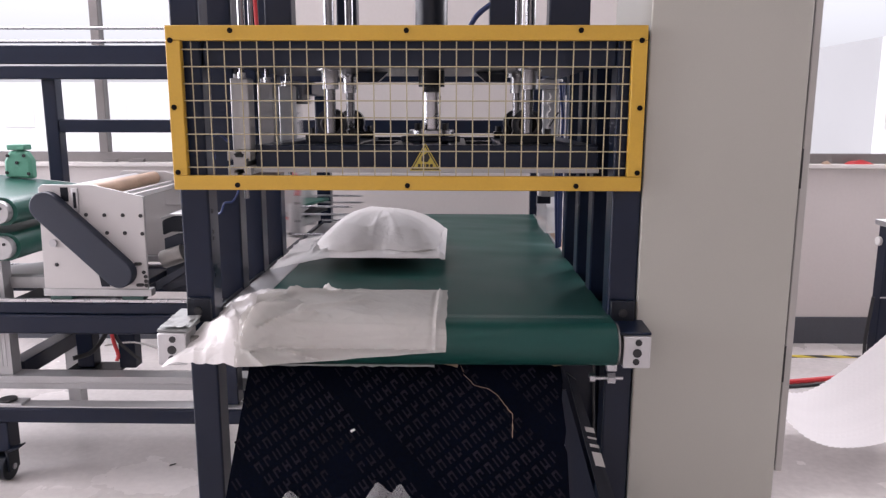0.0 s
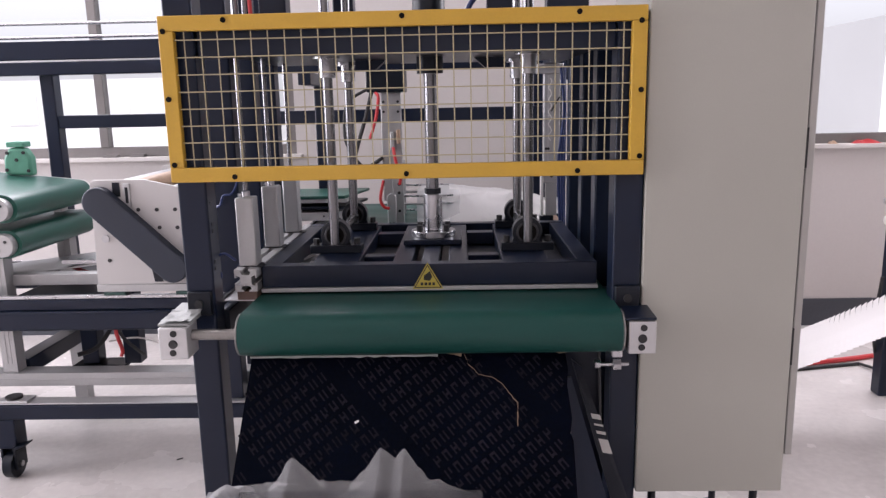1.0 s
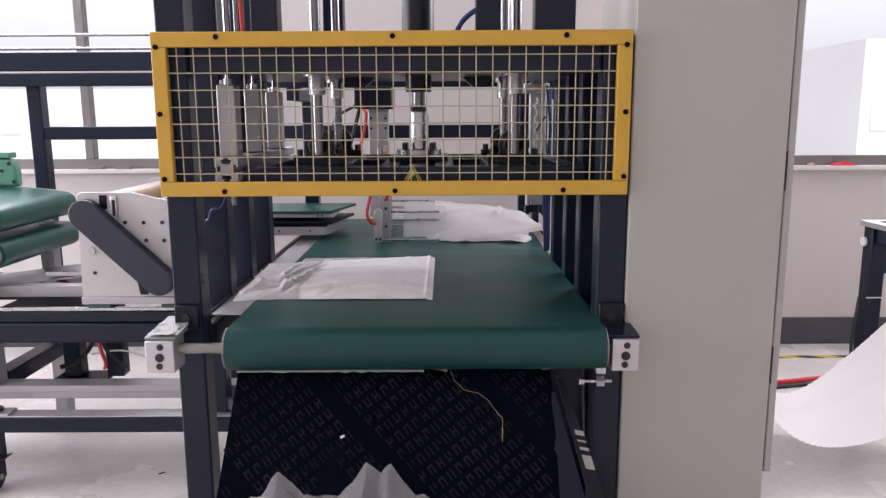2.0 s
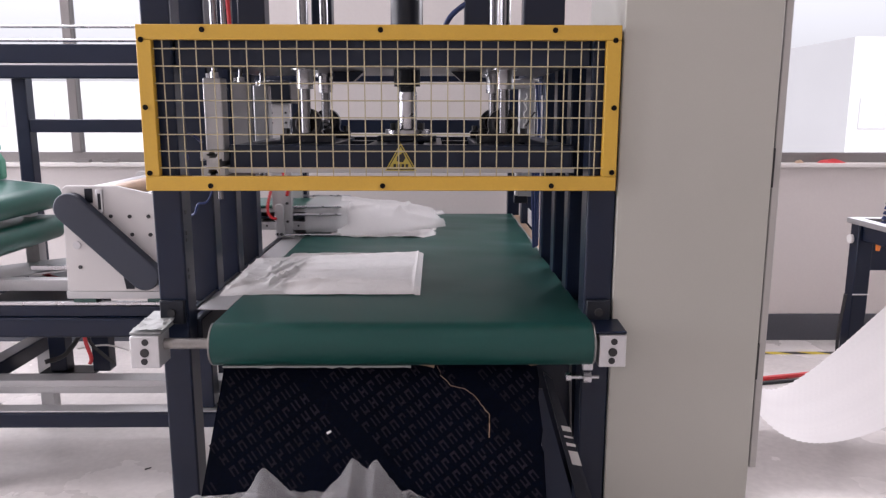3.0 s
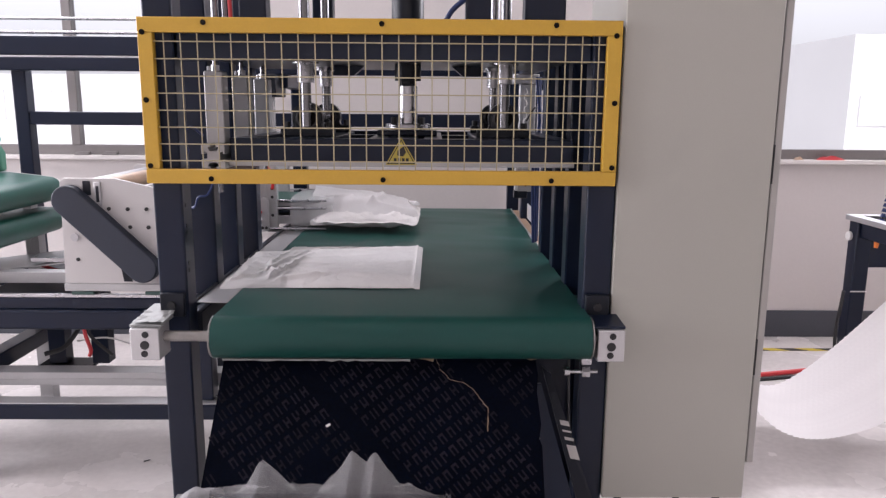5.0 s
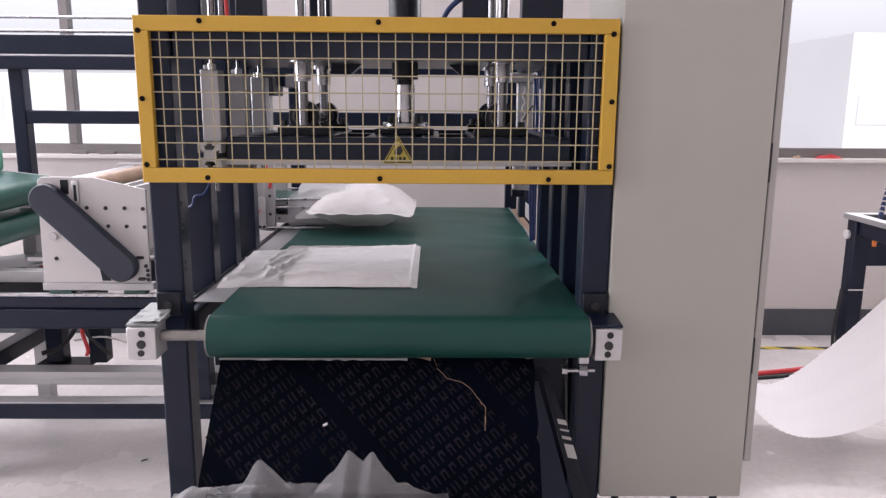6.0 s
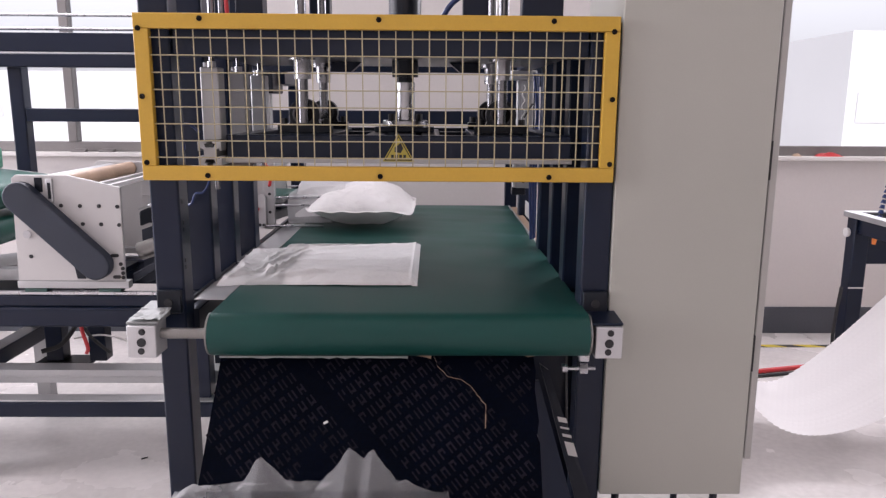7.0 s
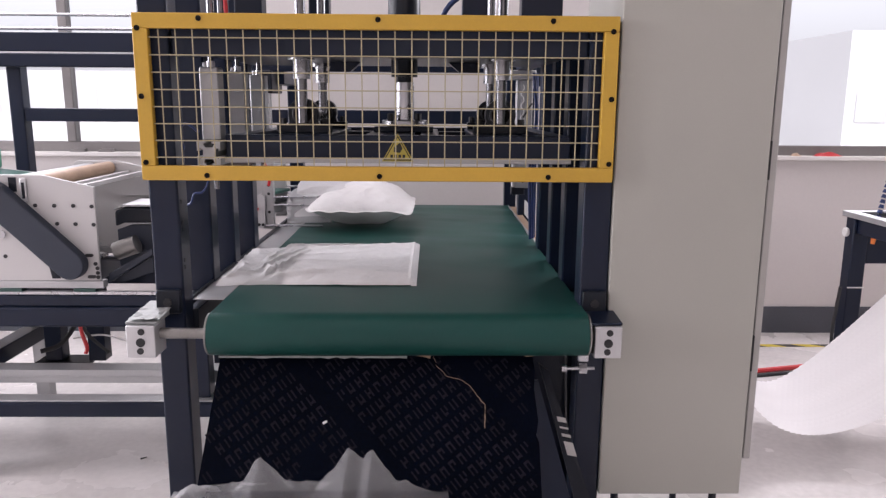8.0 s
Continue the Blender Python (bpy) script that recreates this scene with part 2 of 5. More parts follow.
    for i in range(nu):
        for j in range(nv):
            q = (g[i][j], g[i + 1][j], g[i + 1][j + 1], g[i][j + 1])
            bm.faces.new(q[::-1] if flip else q)
    return bm


def origin_of(ob):
    o = Vector((0, 0, 0))
    while ob:
        o += ob.location
        ob = ob.parent
    return o


def thing(name, at, label, category, group="", kind=""):
    ob = new(name)
    ob.empty_display_size = 0.05
    ob.location = at
    return tagged(ob, label, category, group, kind)


def finish(bm, name, material, smooth=0.0):
    bmesh.ops.recalc_face_normals(bm, faces=bm.faces)
    me = bpy.data.meshes.new(name)
    bm.to_mesh(me)
    bm.free()
    me.materials.append(material)
    if smooth:
        me.shade_smooth()
        me.set_sharp_from_angle(angle=radians(smooth))
    return me


def part(name, bm, material, parent, label="", bevel=0.0, smooth=40.0, kind=""):
    """One mesh under a thing or a part; bm is in world places."""
    bmesh.ops.translate(bm, verts=bm.verts, vec=-origin_of(parent))
    ob = new(name, finish(bm, name, material, smooth))
    ob.parent = parent
    if bevel:
        b = ob.modifiers.new("bevel", 'BEVEL')
        b.width, b.segments, b.limit_method, b.angle_limit = bevel, 2, 'ANGLE', radians(40)
    return tagged(ob, label, kind=kind)


def pieces(name, bm, material, parent, places, label="", smooth=40.0, turn=None):
    """Alike pieces on one mesh; bm is about its own origin, places are in the world."""
    me = finish(bm, name, material, smooth)
    o = origin_of(parent)
    for p in places:
        ob = new(name, me)
        ob.parent, ob.location = parent, Vector(p) - o
        if turn:
            ob.rotation_euler = turn
        tagged(ob, label)


def solid(name, bm, material, label, kind="structure", bevel=0.0, smooth=40.0, category=""):
    """A top-level mesh."""
    ob = new(name, finish(bm, name, material, smooth))
    if bevel:
        b = ob.modifiers.new("bevel", 'BEVEL')
        b.width, b.segments, b.limit_method, b.angle_limit = bevel, 2, 'ANGLE', radians(40)
    return tagged(ob, label, category, kind=kind)


def bolt_mesh(r, h):
    """A socket screw head that looks towards -y."""
    bm = cyl(bm_new(), (0, 0, 0), (0, -h, 0), r, 10)
    cyl(bm, (0, -h, 0), (0, -h - 0.0006, 0), r * 0.55, 6)
    return bm


# ---- the room ----
Y_WALL = 2.67
floor = solid("floor", box(bm_new(), -8, 8, -7.2, Y_WALL, -0.15, 0), M_FLOOR, "polished pale concrete factory floor with faint scuffs", category="floor")
solid("ceiling", box(bm_new(), -8, 8, -7.2, Y_WALL + 0.25, 3.9, 4.1), M_CEIL, "plain white plastered ceiling", category="ceiling")
b = bm_new()
box(b, -8, 8, Y_WALL, Y_WALL + 0.25, 0, 1.125)
box(b, -8, 8, Y_WALL, Y_WALL + 0.25, 3.4, 3.9)
box(b, -8, -6.4, Y_WALL, Y_WALL + 0.25, 1.125, 3.4)
box(b, -0.86, 1.7, Y_WALL, Y_WALL + 0.25, 1.125, 3.4)
box(b, 6.6, 8, Y_WALL, Y_WALL + 0.25, 1.125, 3.4)
solid("wall_north", b, M_WALL, "unseen warm grey wall, closed to keep out light from behind below and between windows", category="wall")
# unseen wall behind the camera, left solid to cut frontal light
solid("wall_south", box(bm_new(), -8, 8, -7.45, -7.2, 0, 3.9), M_WALL, "unseen warm grey wall, closed to keep out light from behind", category="wall")
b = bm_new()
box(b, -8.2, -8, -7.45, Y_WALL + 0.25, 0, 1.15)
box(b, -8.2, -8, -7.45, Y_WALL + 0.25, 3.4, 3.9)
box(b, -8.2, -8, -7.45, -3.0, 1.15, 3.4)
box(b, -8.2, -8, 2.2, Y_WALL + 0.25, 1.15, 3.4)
solid("wall_west", b, M_WALL, "warm grey plastered side wall with an opening for the added window", category="wall")
solid("wall_east", box(bm_new(), 8, 8.2, -7.45, Y_WALL + 0.25, 0, 3.9), M_WALL, "warm grey plastered side wall", category="wall")
b = bm_new()
box(b, -8, 8, Y_WALL - 0.012, Y_WALL - 0.0005, 0.0, 0.176)
solid("baseboard", b, M_BASE, "dark painted skirting band along the wall", bevel=0.002, category="baseboard")
b = bm_new()
box(b, -6.45, -0.82, Y_WALL - 0.06, Y_WALL + 0.2, 1.127, 1.152)
solid("trim", b, M_SILL, "pale stone window sill", bevel=0.004, category="sill")
b = bm_new()
box(b, 1.68, 6.65, Y_WALL - 0.06, Y_WALL + 0.2, 1.127, 1.152)
solid("trim", b, M_SILL, "pale stone window sill", bevel=0.004, category="sill")


def window(name, x0, x1, z0, z1, y, bars, label):
    w = thing(name, ((x0 + x1) / 2, y, z0), label, "window", kind="structure")
    b = bm_new()
    box(b, x0, x1, y - 0.03, y + 0.03, z0, z0 + 0.06)
    box(b, x0, x1, y - 0.03, y + 0.03, z1 - 0.05, z1)
    part("window_frame", b, M_WINF, w, bevel=0.003)
    for x in (x0 + 0.025, x1 - 0.025):
        part("jamb", box(bm_new(), x - 0.025, x + 0.025, y - 0.03, y + 0.03, z0 + 0.06, z1 - 0.05), M_WINF, w, bevel=0.003)
    for x in bars:
        part("mullion", box(bm_new(), x - 0.027, x + 0.027, y - 0.035, y + 0.03, z0 + 0.06, z1 - 0.05), M_WINF, w, bevel=0.003)
    xs = [x0 + 0.05] + list(bars) + [x1 - 0.05]
    for a, c in zip(xs, xs[1:]):
        g = part("pane", box(bm_new(), a + 0.001, c - 0.001, y - 0.004, y + 0.004, z0 + 0.055, z1 - 0.045), M_GLASS, w)
        g.visible_shadow = False


window("window_1", -6.4, -0.86, 1.152, 3.4, Y_WALL + 0.06, (-5.2, -3.15, -2.075, -1.2), "wide factory window with grey metal frame, bright daylight")
window("window_2", 1.7, 6.6, 1.152, 3.4, Y_WALL + 0.06, (3.9, 5.2), "wide factory window with grey metal frame, bright daylight")

# assumed window out of view, added as an opening for the west lamp
w4 = thing("added_side_window", (-8.1, -0.4, 1.15), "unseen window added in the side wall to bring light from the left", "window", kind="structure")
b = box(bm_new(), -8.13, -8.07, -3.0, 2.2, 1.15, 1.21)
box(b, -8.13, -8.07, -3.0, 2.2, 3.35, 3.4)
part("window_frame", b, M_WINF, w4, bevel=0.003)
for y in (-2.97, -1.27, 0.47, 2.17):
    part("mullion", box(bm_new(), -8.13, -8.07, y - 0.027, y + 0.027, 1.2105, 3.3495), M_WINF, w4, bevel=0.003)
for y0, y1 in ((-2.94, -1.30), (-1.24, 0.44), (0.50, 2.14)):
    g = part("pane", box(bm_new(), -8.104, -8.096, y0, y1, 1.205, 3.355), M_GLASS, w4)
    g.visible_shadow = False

# hazard tape on the floor along the wall
tape = thing("floor_tape", (2.6, 2.39, 0), "yellow and black striped hazard tape on the floor", "floor tape", kind="structure")
for i in range(24):
    x = 1.5 + i * 0.12
    b = prism(bm_new(), [(x, 2.37), (x + 0.12, 2.37), (x + 0.045, 2.415), (x - 0.075, 2.415)], "z", 0.001, 0.0025)
    part("stripe", b, M_TAPEK if i % 2 else M_TAPEY, tape)

# outside
solid("ground", box(bm_new(), -200, 200, Y_WALL + 0.3, 400, -4.2, -4.0), M_YARD, "pale concrete yard outside the windows", category="ground")


def far_building(x0, x1, y, z1, rows, cols, label):
    h = thing("far_building", ((x0 + x1) / 2, y, -4), label, "building")
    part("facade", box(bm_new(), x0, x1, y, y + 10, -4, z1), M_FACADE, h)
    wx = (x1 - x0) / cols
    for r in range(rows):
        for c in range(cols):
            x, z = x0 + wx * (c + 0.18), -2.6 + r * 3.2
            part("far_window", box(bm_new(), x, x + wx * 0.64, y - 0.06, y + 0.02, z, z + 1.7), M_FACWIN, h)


far_building(23.3, 50, 40, 5.6, 2, 8, "office block across the yard with haze put into its pale colours")
far_building(-52, -13.2, 42, 3.2, 2, 14, "factory block across the yard with haze put into its pale colours")

# ---- the press ----
BELT_Z = 0.88
CX = 0.057
press = thing("press_machine", (CX, 0.6, 0), "dark slate steel press frame over a green belt", "press")
POST_Y = (0.13, 0.43, 0.70, 1.00)
for x in (-0.645, 0.585):
    for i, y in enumerate(POST_Y):
        w = 0.082 if i == 0 else 0.075
        b = box(bm_new(), x, x + 0.082, y, y + w, 0.0 if i == 0 else 0.842, 2.35 if x < 0 else 1.68)
        part("post", b, M_SLATE, press, bevel=0.006)
# foot plates
for x in (-0.645, 0.585):
    for y in (0.13,):
        part("foot_plate", box(bm_new(), x - 0.02, x + 0.102, y - 0.02, y + 0.10, 0.0, 0.012), M_SLATE, press, bevel=0.002)
# frame rails along the belt
for x0, x1 in ((-0.64, -0.57), (0.592, 0.66)):
    part("side_rail", box(bm_new(), x0, x1, 0.213, 2.255, 0.76, 0.84), M_SLATE, press, bevel=0.005)
part("top_plate", box(bm_new(), -0.56, 0.584, 0.20, 1.06, 1.60, 1.675), M_SLATE, press, bevel=0.004)
part("front_beam", box(bm_new(), -0.562, 0.584, 0.145, 0.198, 1.58, 1.682), M_SLATE, press, bevel=0.005)
for y in (0.13, 1.0):
    part("head_beam", box(bm_new(), -0.56, 0.584, y + 0.005, y + 0.075, 2.25, 2.34), M_SLATE, press, bevel=0.005)
# uprights and cylinder above the plate
for x0, x1, y0 in ((-0.425, -0.345, 0.30), (-0.306, -0.23, 0.9), (0.24, 0.315, 0.30), (0.414, 0.535, 0.30)):
    part("head_upright", box(bm_new(), x0, x1, y0, y0 + 0.07, 1.676, 2.25), M_SLATE, press, bevel=0.005)
part("press_cylinder", cyl(bm_new(), (CX, 0.66, 1.676), (CX, 0.66, 2.2), 0.055, 32), M_BLACK, press, "glossy black pneumatic cylinder")
for x in (-0.50, -0.47):
    part("tie_rod", cyl(bm_new(), (x, 0.32, 1.676), (x, 0.32, 2.25), 0.011, 14), M_CHROME, press, "polished rod")
b = hose(bm_new(), [(-0.44, 0.27, 1.70), (-0.445, 0.27, 1.82), (-0.46, 0.28, 2.0)], 0.006)
part("air_hose", b, M_RED, press, "red air hose")
b = hose(bm_new(), [(0.17, 0.30, 1.68), (0.20, 0.30, 1.735), (0.25, 0.31, 1.775), (0.3, 0.31, 1.80)], 0.008)
part("air_hose", b, M_BLUE, press, "blue air hose")
# guide bushes under the plate
RODS = [(CX - 0.315, 0.47), (CX + 0.315, 0.47), (CX - 0.315, 0.92), (CX + 0.315, 0.92)]
for x, y in RODS:
    b = cyl(bm_new(), (x, y - 0.03, 1.53), (x, y - 0.03, 1.60), 0.027, 24)
    cyl(b, (x, y - 0.03, 1.588), (x, y - 0.03, 1.602), 0.042, 24)
    part("guide_bush", b, M_STEEL, press, "steel guide bush")
b = cyl(bm_new(), (CX, 0.66, 1.545), (CX, 0.66, 1.60), 0.045, 24)
part("rod_gland", b, M_BLACK, press)
# cross ribs under the plate
for x0, x1 in ((-0.21, -0.10), (0.21, 0.32)):
    b = prism(bm_new(), [(x0, 1.60), (x1, 1.60), (x1 - 0.04 if x0 < 0 else x1, 1.565), (x0 if x0 < 0 else x0 + 0.04, 1.565)], "y", 0.75, 0.80)
    part("gusset", b, M_SLATE, press)
# post clamps near the belt
for x in (-0.604, 0.626):
    b = box(bm_new(), x - 0.035, x + 0.035, 0.112, 0.129, 0.855, 0.925)
    cl = part("clamp_plate", b, M_BLACK, press, bevel=0.004)
    pieces("bolt", bolt_mesh(0.012, 0.008), M_RUB, cl, [(x, 0.112, 0.89)])
part("skirt_panel", box(bm_new(), 0.452, 0.565, 0.24, 0.245, 0.0, 0.759), M_SLATE, press)
part("skirt_panel", box(bm_new(), 0.5655, 0.66, 0.25, 0.255, 0.0, 0.759), M_SLATE, press)
# vertical slot strips on the first left post
for z in (0.98, 1.0, 1.09, 1.11, 1.17):
    part("slot", box(bm_new(), -0.5625, -0.561, 0.15, 0.165, z, z + 0.012), M_BLACK, press)

# the moving platen; its places are those of the lowered press
PZ0, PZ1 = 0.900, 0.968
X0, X1, PY0, PY1 = -0.455, 0.563, 0.25, 1.05
platen = part("platen", box(bm_new(), X0, X1, PY0, PY0 + 0.05, PZ0, PZ1), M_SLATE, press, "dark steel press platen with ribs", bevel=0.003)
part("rear_bar", box(bm_new(), X0, X1, PY1 - 0.05, PY1, PZ0, PZ1), M_SLATE, platen, bevel=0.003)
for x0, x1 in ((X0, X0 + 0.055), (X1 - 0.055, X1)):
    part("side_bar", box(bm_new(), x0, x1, PY0 + 0.0505, PY1 - 0.0505, PZ0, PZ1 - 0.001), M_SLATE, platen, bevel=0.003)
part("pressing_plate", box(bm_new(), X0 - 0.004, X1 + 0.004, PY0 - 0.004, PY1, 0.886, 0.899), M_ALUP, platen, "bare aluminium pressing plate", bevel=0.002)
part("base_sheet", box(bm_new(), X0 + 0.056, X1 - 0.056, PY0 + 0.051, PY1 - 0.051, 0.9, 0.912), M_BLACK, platen)
for x0, x1 in ((-0.31, -0.165), (0.28, 0.425)):
    part("rib", box(bm_new(), x0, x1, PY0 + 0.051, PY1 - 0.051, 0.913, PZ1 - 0.003), M_SLATE, platen, bevel=0.003)
for x0, x1 in ((-0.06, 0.0), (0.03, 0.085), (0.115, 0.175)):
    part("rib", box(bm_new(), x0, x1, PY0 + 0.051, PY1 - 0.051, 0.913, PZ1 - 0.004), M_SLATE, platen, bevel=0.003)
for y0, y1 in ((0.42, 0.47), (0.84, 0.9)):
    for x0, x1 in ((-0.163, -0.062), (0.177, 0.278)):
        part("cross_rib", box(bm_new(), x0, x1, y0, y1, 0.913, PZ1 - 0.01), M_SLATE, platen, bevel=0.003)
part("centre_plate", box(bm_new(), CX - 0.10, CX + 0.10, 0.56, 0.78, PZ1 - 0.002, PZ1 + 0.016), M_SLATE, platen, bevel=0.003)
b = cyl(bm_new(), (CX, 0.66, PZ1 + 0.016), (CX, 0.66, PZ1 + 0.036), 0.078, 40)
part("flange", b, M_STEEL, platen, "machined steel flange", bevel=0.002)
b = cyl(bm_new(), (CX, 0.66, PZ1 + 0.036), (CX, 0.66, PZ1 + 0.165), 0.033, 32)
part("rod_end", b, M_STEEL, platen, "machined steel rod end", bevel=0.002)
b = cyl(bm_new(), (CX, 0.66, PZ1 + 0.165), (CX, 0.66, PZ1 + 0.185), 0.030, 6)
part("lock_nut", b, M_BLACK, platen)
part("piston_rod", cyl(bm_new(), (CX, 0.66, PZ1 + 0.185), (CX, 0.66, 1.70), 0.022, 28), M_CHROME, platen, "chromed piston rod")
bm_b = cyl(bm_new(), (0, 0, 0), (0, 0, 0.022), 0.010, 8)
pieces("flange_bolt", bm_b, M_RUB, platen, [(CX + 0.06 * math.cos(a), 0.66 + 0.06 * math.sin(a), PZ1 + 0.036) for a in (0.6, 2.5, 3.8, 5.6)])
for (x, y) in RODS:
    part("guide_rod", cyl(bm_new(), (x, y - 0.03, PZ1 + 0.03), (x, y - 0.03, 1.98), 0.0165, 24), M_CHROME, platen, "chromed guide rod")
    # pillow block bearing
    b = box(bm_new(), x - 0.085, x + 0.085, y - 0.028, y + 0.028, PZ1 - 0.002, PZ1 + 0.024)
    prism(b, [(x - 0.05, PZ1 + 0.024), (x + 0.05, PZ1 + 0.024), (x + 0.036, PZ1 + 0.065), (x - 0.036, PZ1 + 0.065)], "y", y - 0.02, y + 0.02)
    cyl(b, (x, y - 0.022, PZ1 + 0.058), (x, y + 0.022, PZ1 + 0.058), 0.049, 28)
    part("bearing", b, M_BLACK, platen, "black pillow block bearing", bevel=0.002)
    part("bearing_ring", cyl(bm_new(), (x, y - 0.0245, PZ1 + 0.058), (x, y + 0.0245, PZ1 + 0.058), 0.036, 28), M_RACE, platen, "oiled steel bearing race", bevel=0.002)
    part("bearing_seal", cyl(bm_new(), (x, y - 0.0265, PZ1 + 0.058), (x, y + 0.0265, PZ1 + 0.058), 0.029, 24), M_HOLE, platen)
    part("shaft_end", cyl(bm_new(), (x, y - 0.031, PZ1 + 0.058), (x, y + 0.031, PZ1 + 0.058), 0.015, 20), M_STEEL, platen, "steel shaft end", bevel=0.002)
    pieces("bearing_bolt", cyl(bm_new(), (0, 0, 0), (0, 0, 0.02), 0.011, 6), M_RUB, platen, [(x - 0.068, y, PZ1 + 0.024), (x + 0.068, y, PZ1 + 0.024)])
for x in (CX - 0.315, CX + 0.315):
    part("cross_shaft", cyl(bm_new(), (x, 0.45, PZ1 + 0.05), (x, 0.94, PZ1 + 0.05), 0.015, 20), M_CHROME, platen, "polished cross shaft")
# warning sticker on the front edge
SX, SZ = 0.052, 0.904
b = prism(bm_new(), [(SX - 0.047, SZ - 0.012), (SX + 0.047, SZ - 0.012), (SX, SZ + 0.07)], "y", PY0 - 0.0045, PY0 - 0.0035)
part("warning_sticker", b, M_SIGNY, platen, "yellow triangular hand injury warning sticker")
b = bm_new()
tri = [Vector((SX - 0.042, 0, SZ - 0.009)), Vector((SX + 0.042, 0, SZ - 0.009)), Vector((SX, 0, SZ + 0.064))]
mid = (tri[0] + tri[1] + tri[2]) / 3
for i in range(3):
    p, q = tri[i], tri[(i + 1) % 3]
    pi, qi = p + (mid - p) * 0.11, q + (mid - q) * 0.11
    prism(b, [(p.x, p.z), (q.x, q.z), (qi.x, qi.z), (pi.x, pi.z)], "y", PY0 - 0.0055, PY0 - 0.0046)
prism(b, [(SX - 0.012, SZ + 0.016), (SX + 0.006, SZ + 0.013), (SX + 0.014, SZ + 0.026), (SX + 0.007, SZ + 0.043), (SX - 0.002, SZ + 0.036), (SX - 0.011, SZ + 0.03)], "y", PY0 - 0.0055, PY0 - 0.0046)
for i in range(4):
    box(b, SX - 0.022 + i * 0.012, SX - 0.014 + i * 0.012, PY0 - 0.0055, PY0 - 0.0046, SZ - 0.001, SZ + 0.008)
part("sticker_print", b, M_SIGNK, platen, "black border, pictogram and bars of small writing")

# sealing bar at the left of the platen; its places are those of the raised bar
SBX, SBZ = -0.492, 1.31
HS, SW, SD = 0.034, 0.008, 0.017
quarter = [(-HS, -HS), (-SW, -HS), (-SW, -HS + 0.006), (-SW - 0.008, -HS + 0.006), (-SW - 0.003, -HS + SD), (SW + 0.003, -HS + SD), (SW + 0.008, -HS + 0.006), (SW, -HS + 0.006), (SW, -HS)]
prof = []
for k in range(4):
    c_, s_ = (1, 0, -1, 0)[k], (0, 1, 0, -1)[k]
    prof += [(SBX + x * c_ - z * s_, SBZ + x * s_ + z * c_) for x, z in quarter]
b = prism(bm_new(), prof, "y", 0.205, 1.04)
seal = part("sealing_bar", b, M_ALUP, press, "slotted aluminium profile sealing bar", bevel=0.001)
part("sealing_jaw", box(bm_new(), SBX - 0.03, SBX + 0.03, 0.21, 1.03, SBZ - 0.062, SBZ - 0.0345), M_JAW, seal, "dark heat jaw under the bar", bevel=0.002)
ROD_Y = (0.27, 0.57, 0.87)
for y in ROD_Y:
    b = box(bm_new(), SBX - 0.027, SBX + 0.027, y - 0.03, y + 0.03, SBZ + 0.036, SBZ + 0.245)
    body = part("cylinder_body", b, M_ALUP, seal, "square aluminium air cylinder", bevel=0.004)
    part("end_screw", cyl(bm_new(), (SBX - 0.012, y - 0.02, SBZ + 0.246), (SBX - 0.012, y - 0.02, SBZ + 0.258), 0.007, 8), M_STEEL, seal)
    part("foot", box(bm_new(), SBX - 0.034, SBX + 0.045, y - 0.03, y + 0.03, SBZ + 0.0345, SBZ + 0.0358), M_BLACK, seal)
    part("rod_guide", cyl(bm_new(), (SBX, y, SBZ + 0.2455), (SBX, y, SBZ + 0.262), 0.012, 14), M_STEEL, seal)
b = hose(bm_new(), [(SBX - 0.03, 0.22, SBZ + 0.06), (SBX - 0.06, 0.2, SBZ + 0.085), (SBX - 0.10, 0.21, SBZ + 0.05), (SBX - 0.07, 0.2, SBZ + 0.02), (SBX - 0.105, 0.22, SBZ - 0.03)], 0.004)
part("air_hose", b, M_BLUE, seal, "thin blue air hose")
for y in ROD_Y:
    part("cylinder_rod", cyl(bm_new(), (SBX, y, 1.20), (SBX, y, 1.602), 0.0075, 16), M_CHROME, press, "thin chromed rod")
b = hose(bm_new(), [(-0.553, 0.42, 1.245), (-0.56, 0.40, 1.20), (-0.575, 0.39, 1.175), (-0.60, 0.39, 1.17), (-0.615, 0.40, 1.14), (-0.635, 0.41, 1.13)], 0.0035)
part("air_hose", b, M_BLUE, press, "thin blue air hose")
# blue hoses along the right posts
for k, x in enumerate((0.563, 0.574, 0.582)):
    b = hose(bm_new(), [(x, 1.10 + 0.02 * k, 1.58), (x + 0.014 - 0.006 * k, 1.095 + 0.02 * k, 1.4), (x - 0.006 + 0.004 * k, 1.10 + 0.02 * k, 1.2), (x + 0.004, 1.10 + 0.02 * k, 0.9)], 0.0065)
    part("air_hose", b, M_BLUE, press, "blue air hose")

# ---- yellow guard ----
guard = thing("safety_guard", (0.005, 0.10, 1.245), "yellow painted steel guard frame with welded wire mesh", "guard")
GX0, GX1, GZ0, GZ1, GW = -0.646, 0.656, 1.243, 1.688, 0.040
b = bm_new()
box(b, GX0, GX1, 0.095, 0.118, GZ1 - GW, GZ1)
box(b, GX0, GX1, 0.095, 0.118, GZ0, GZ0 + GW)
box(b, GX0, GX0 + GW, 0.095, 0.118, GZ0 + GW, GZ1 - GW)
box(b, GX1 - GW, GX1, 0.095, 0.118, GZ0 + GW, GZ1 - GW)
gf = part("guard_frame", b, M_YELLOW, guard, bevel=0.0025)
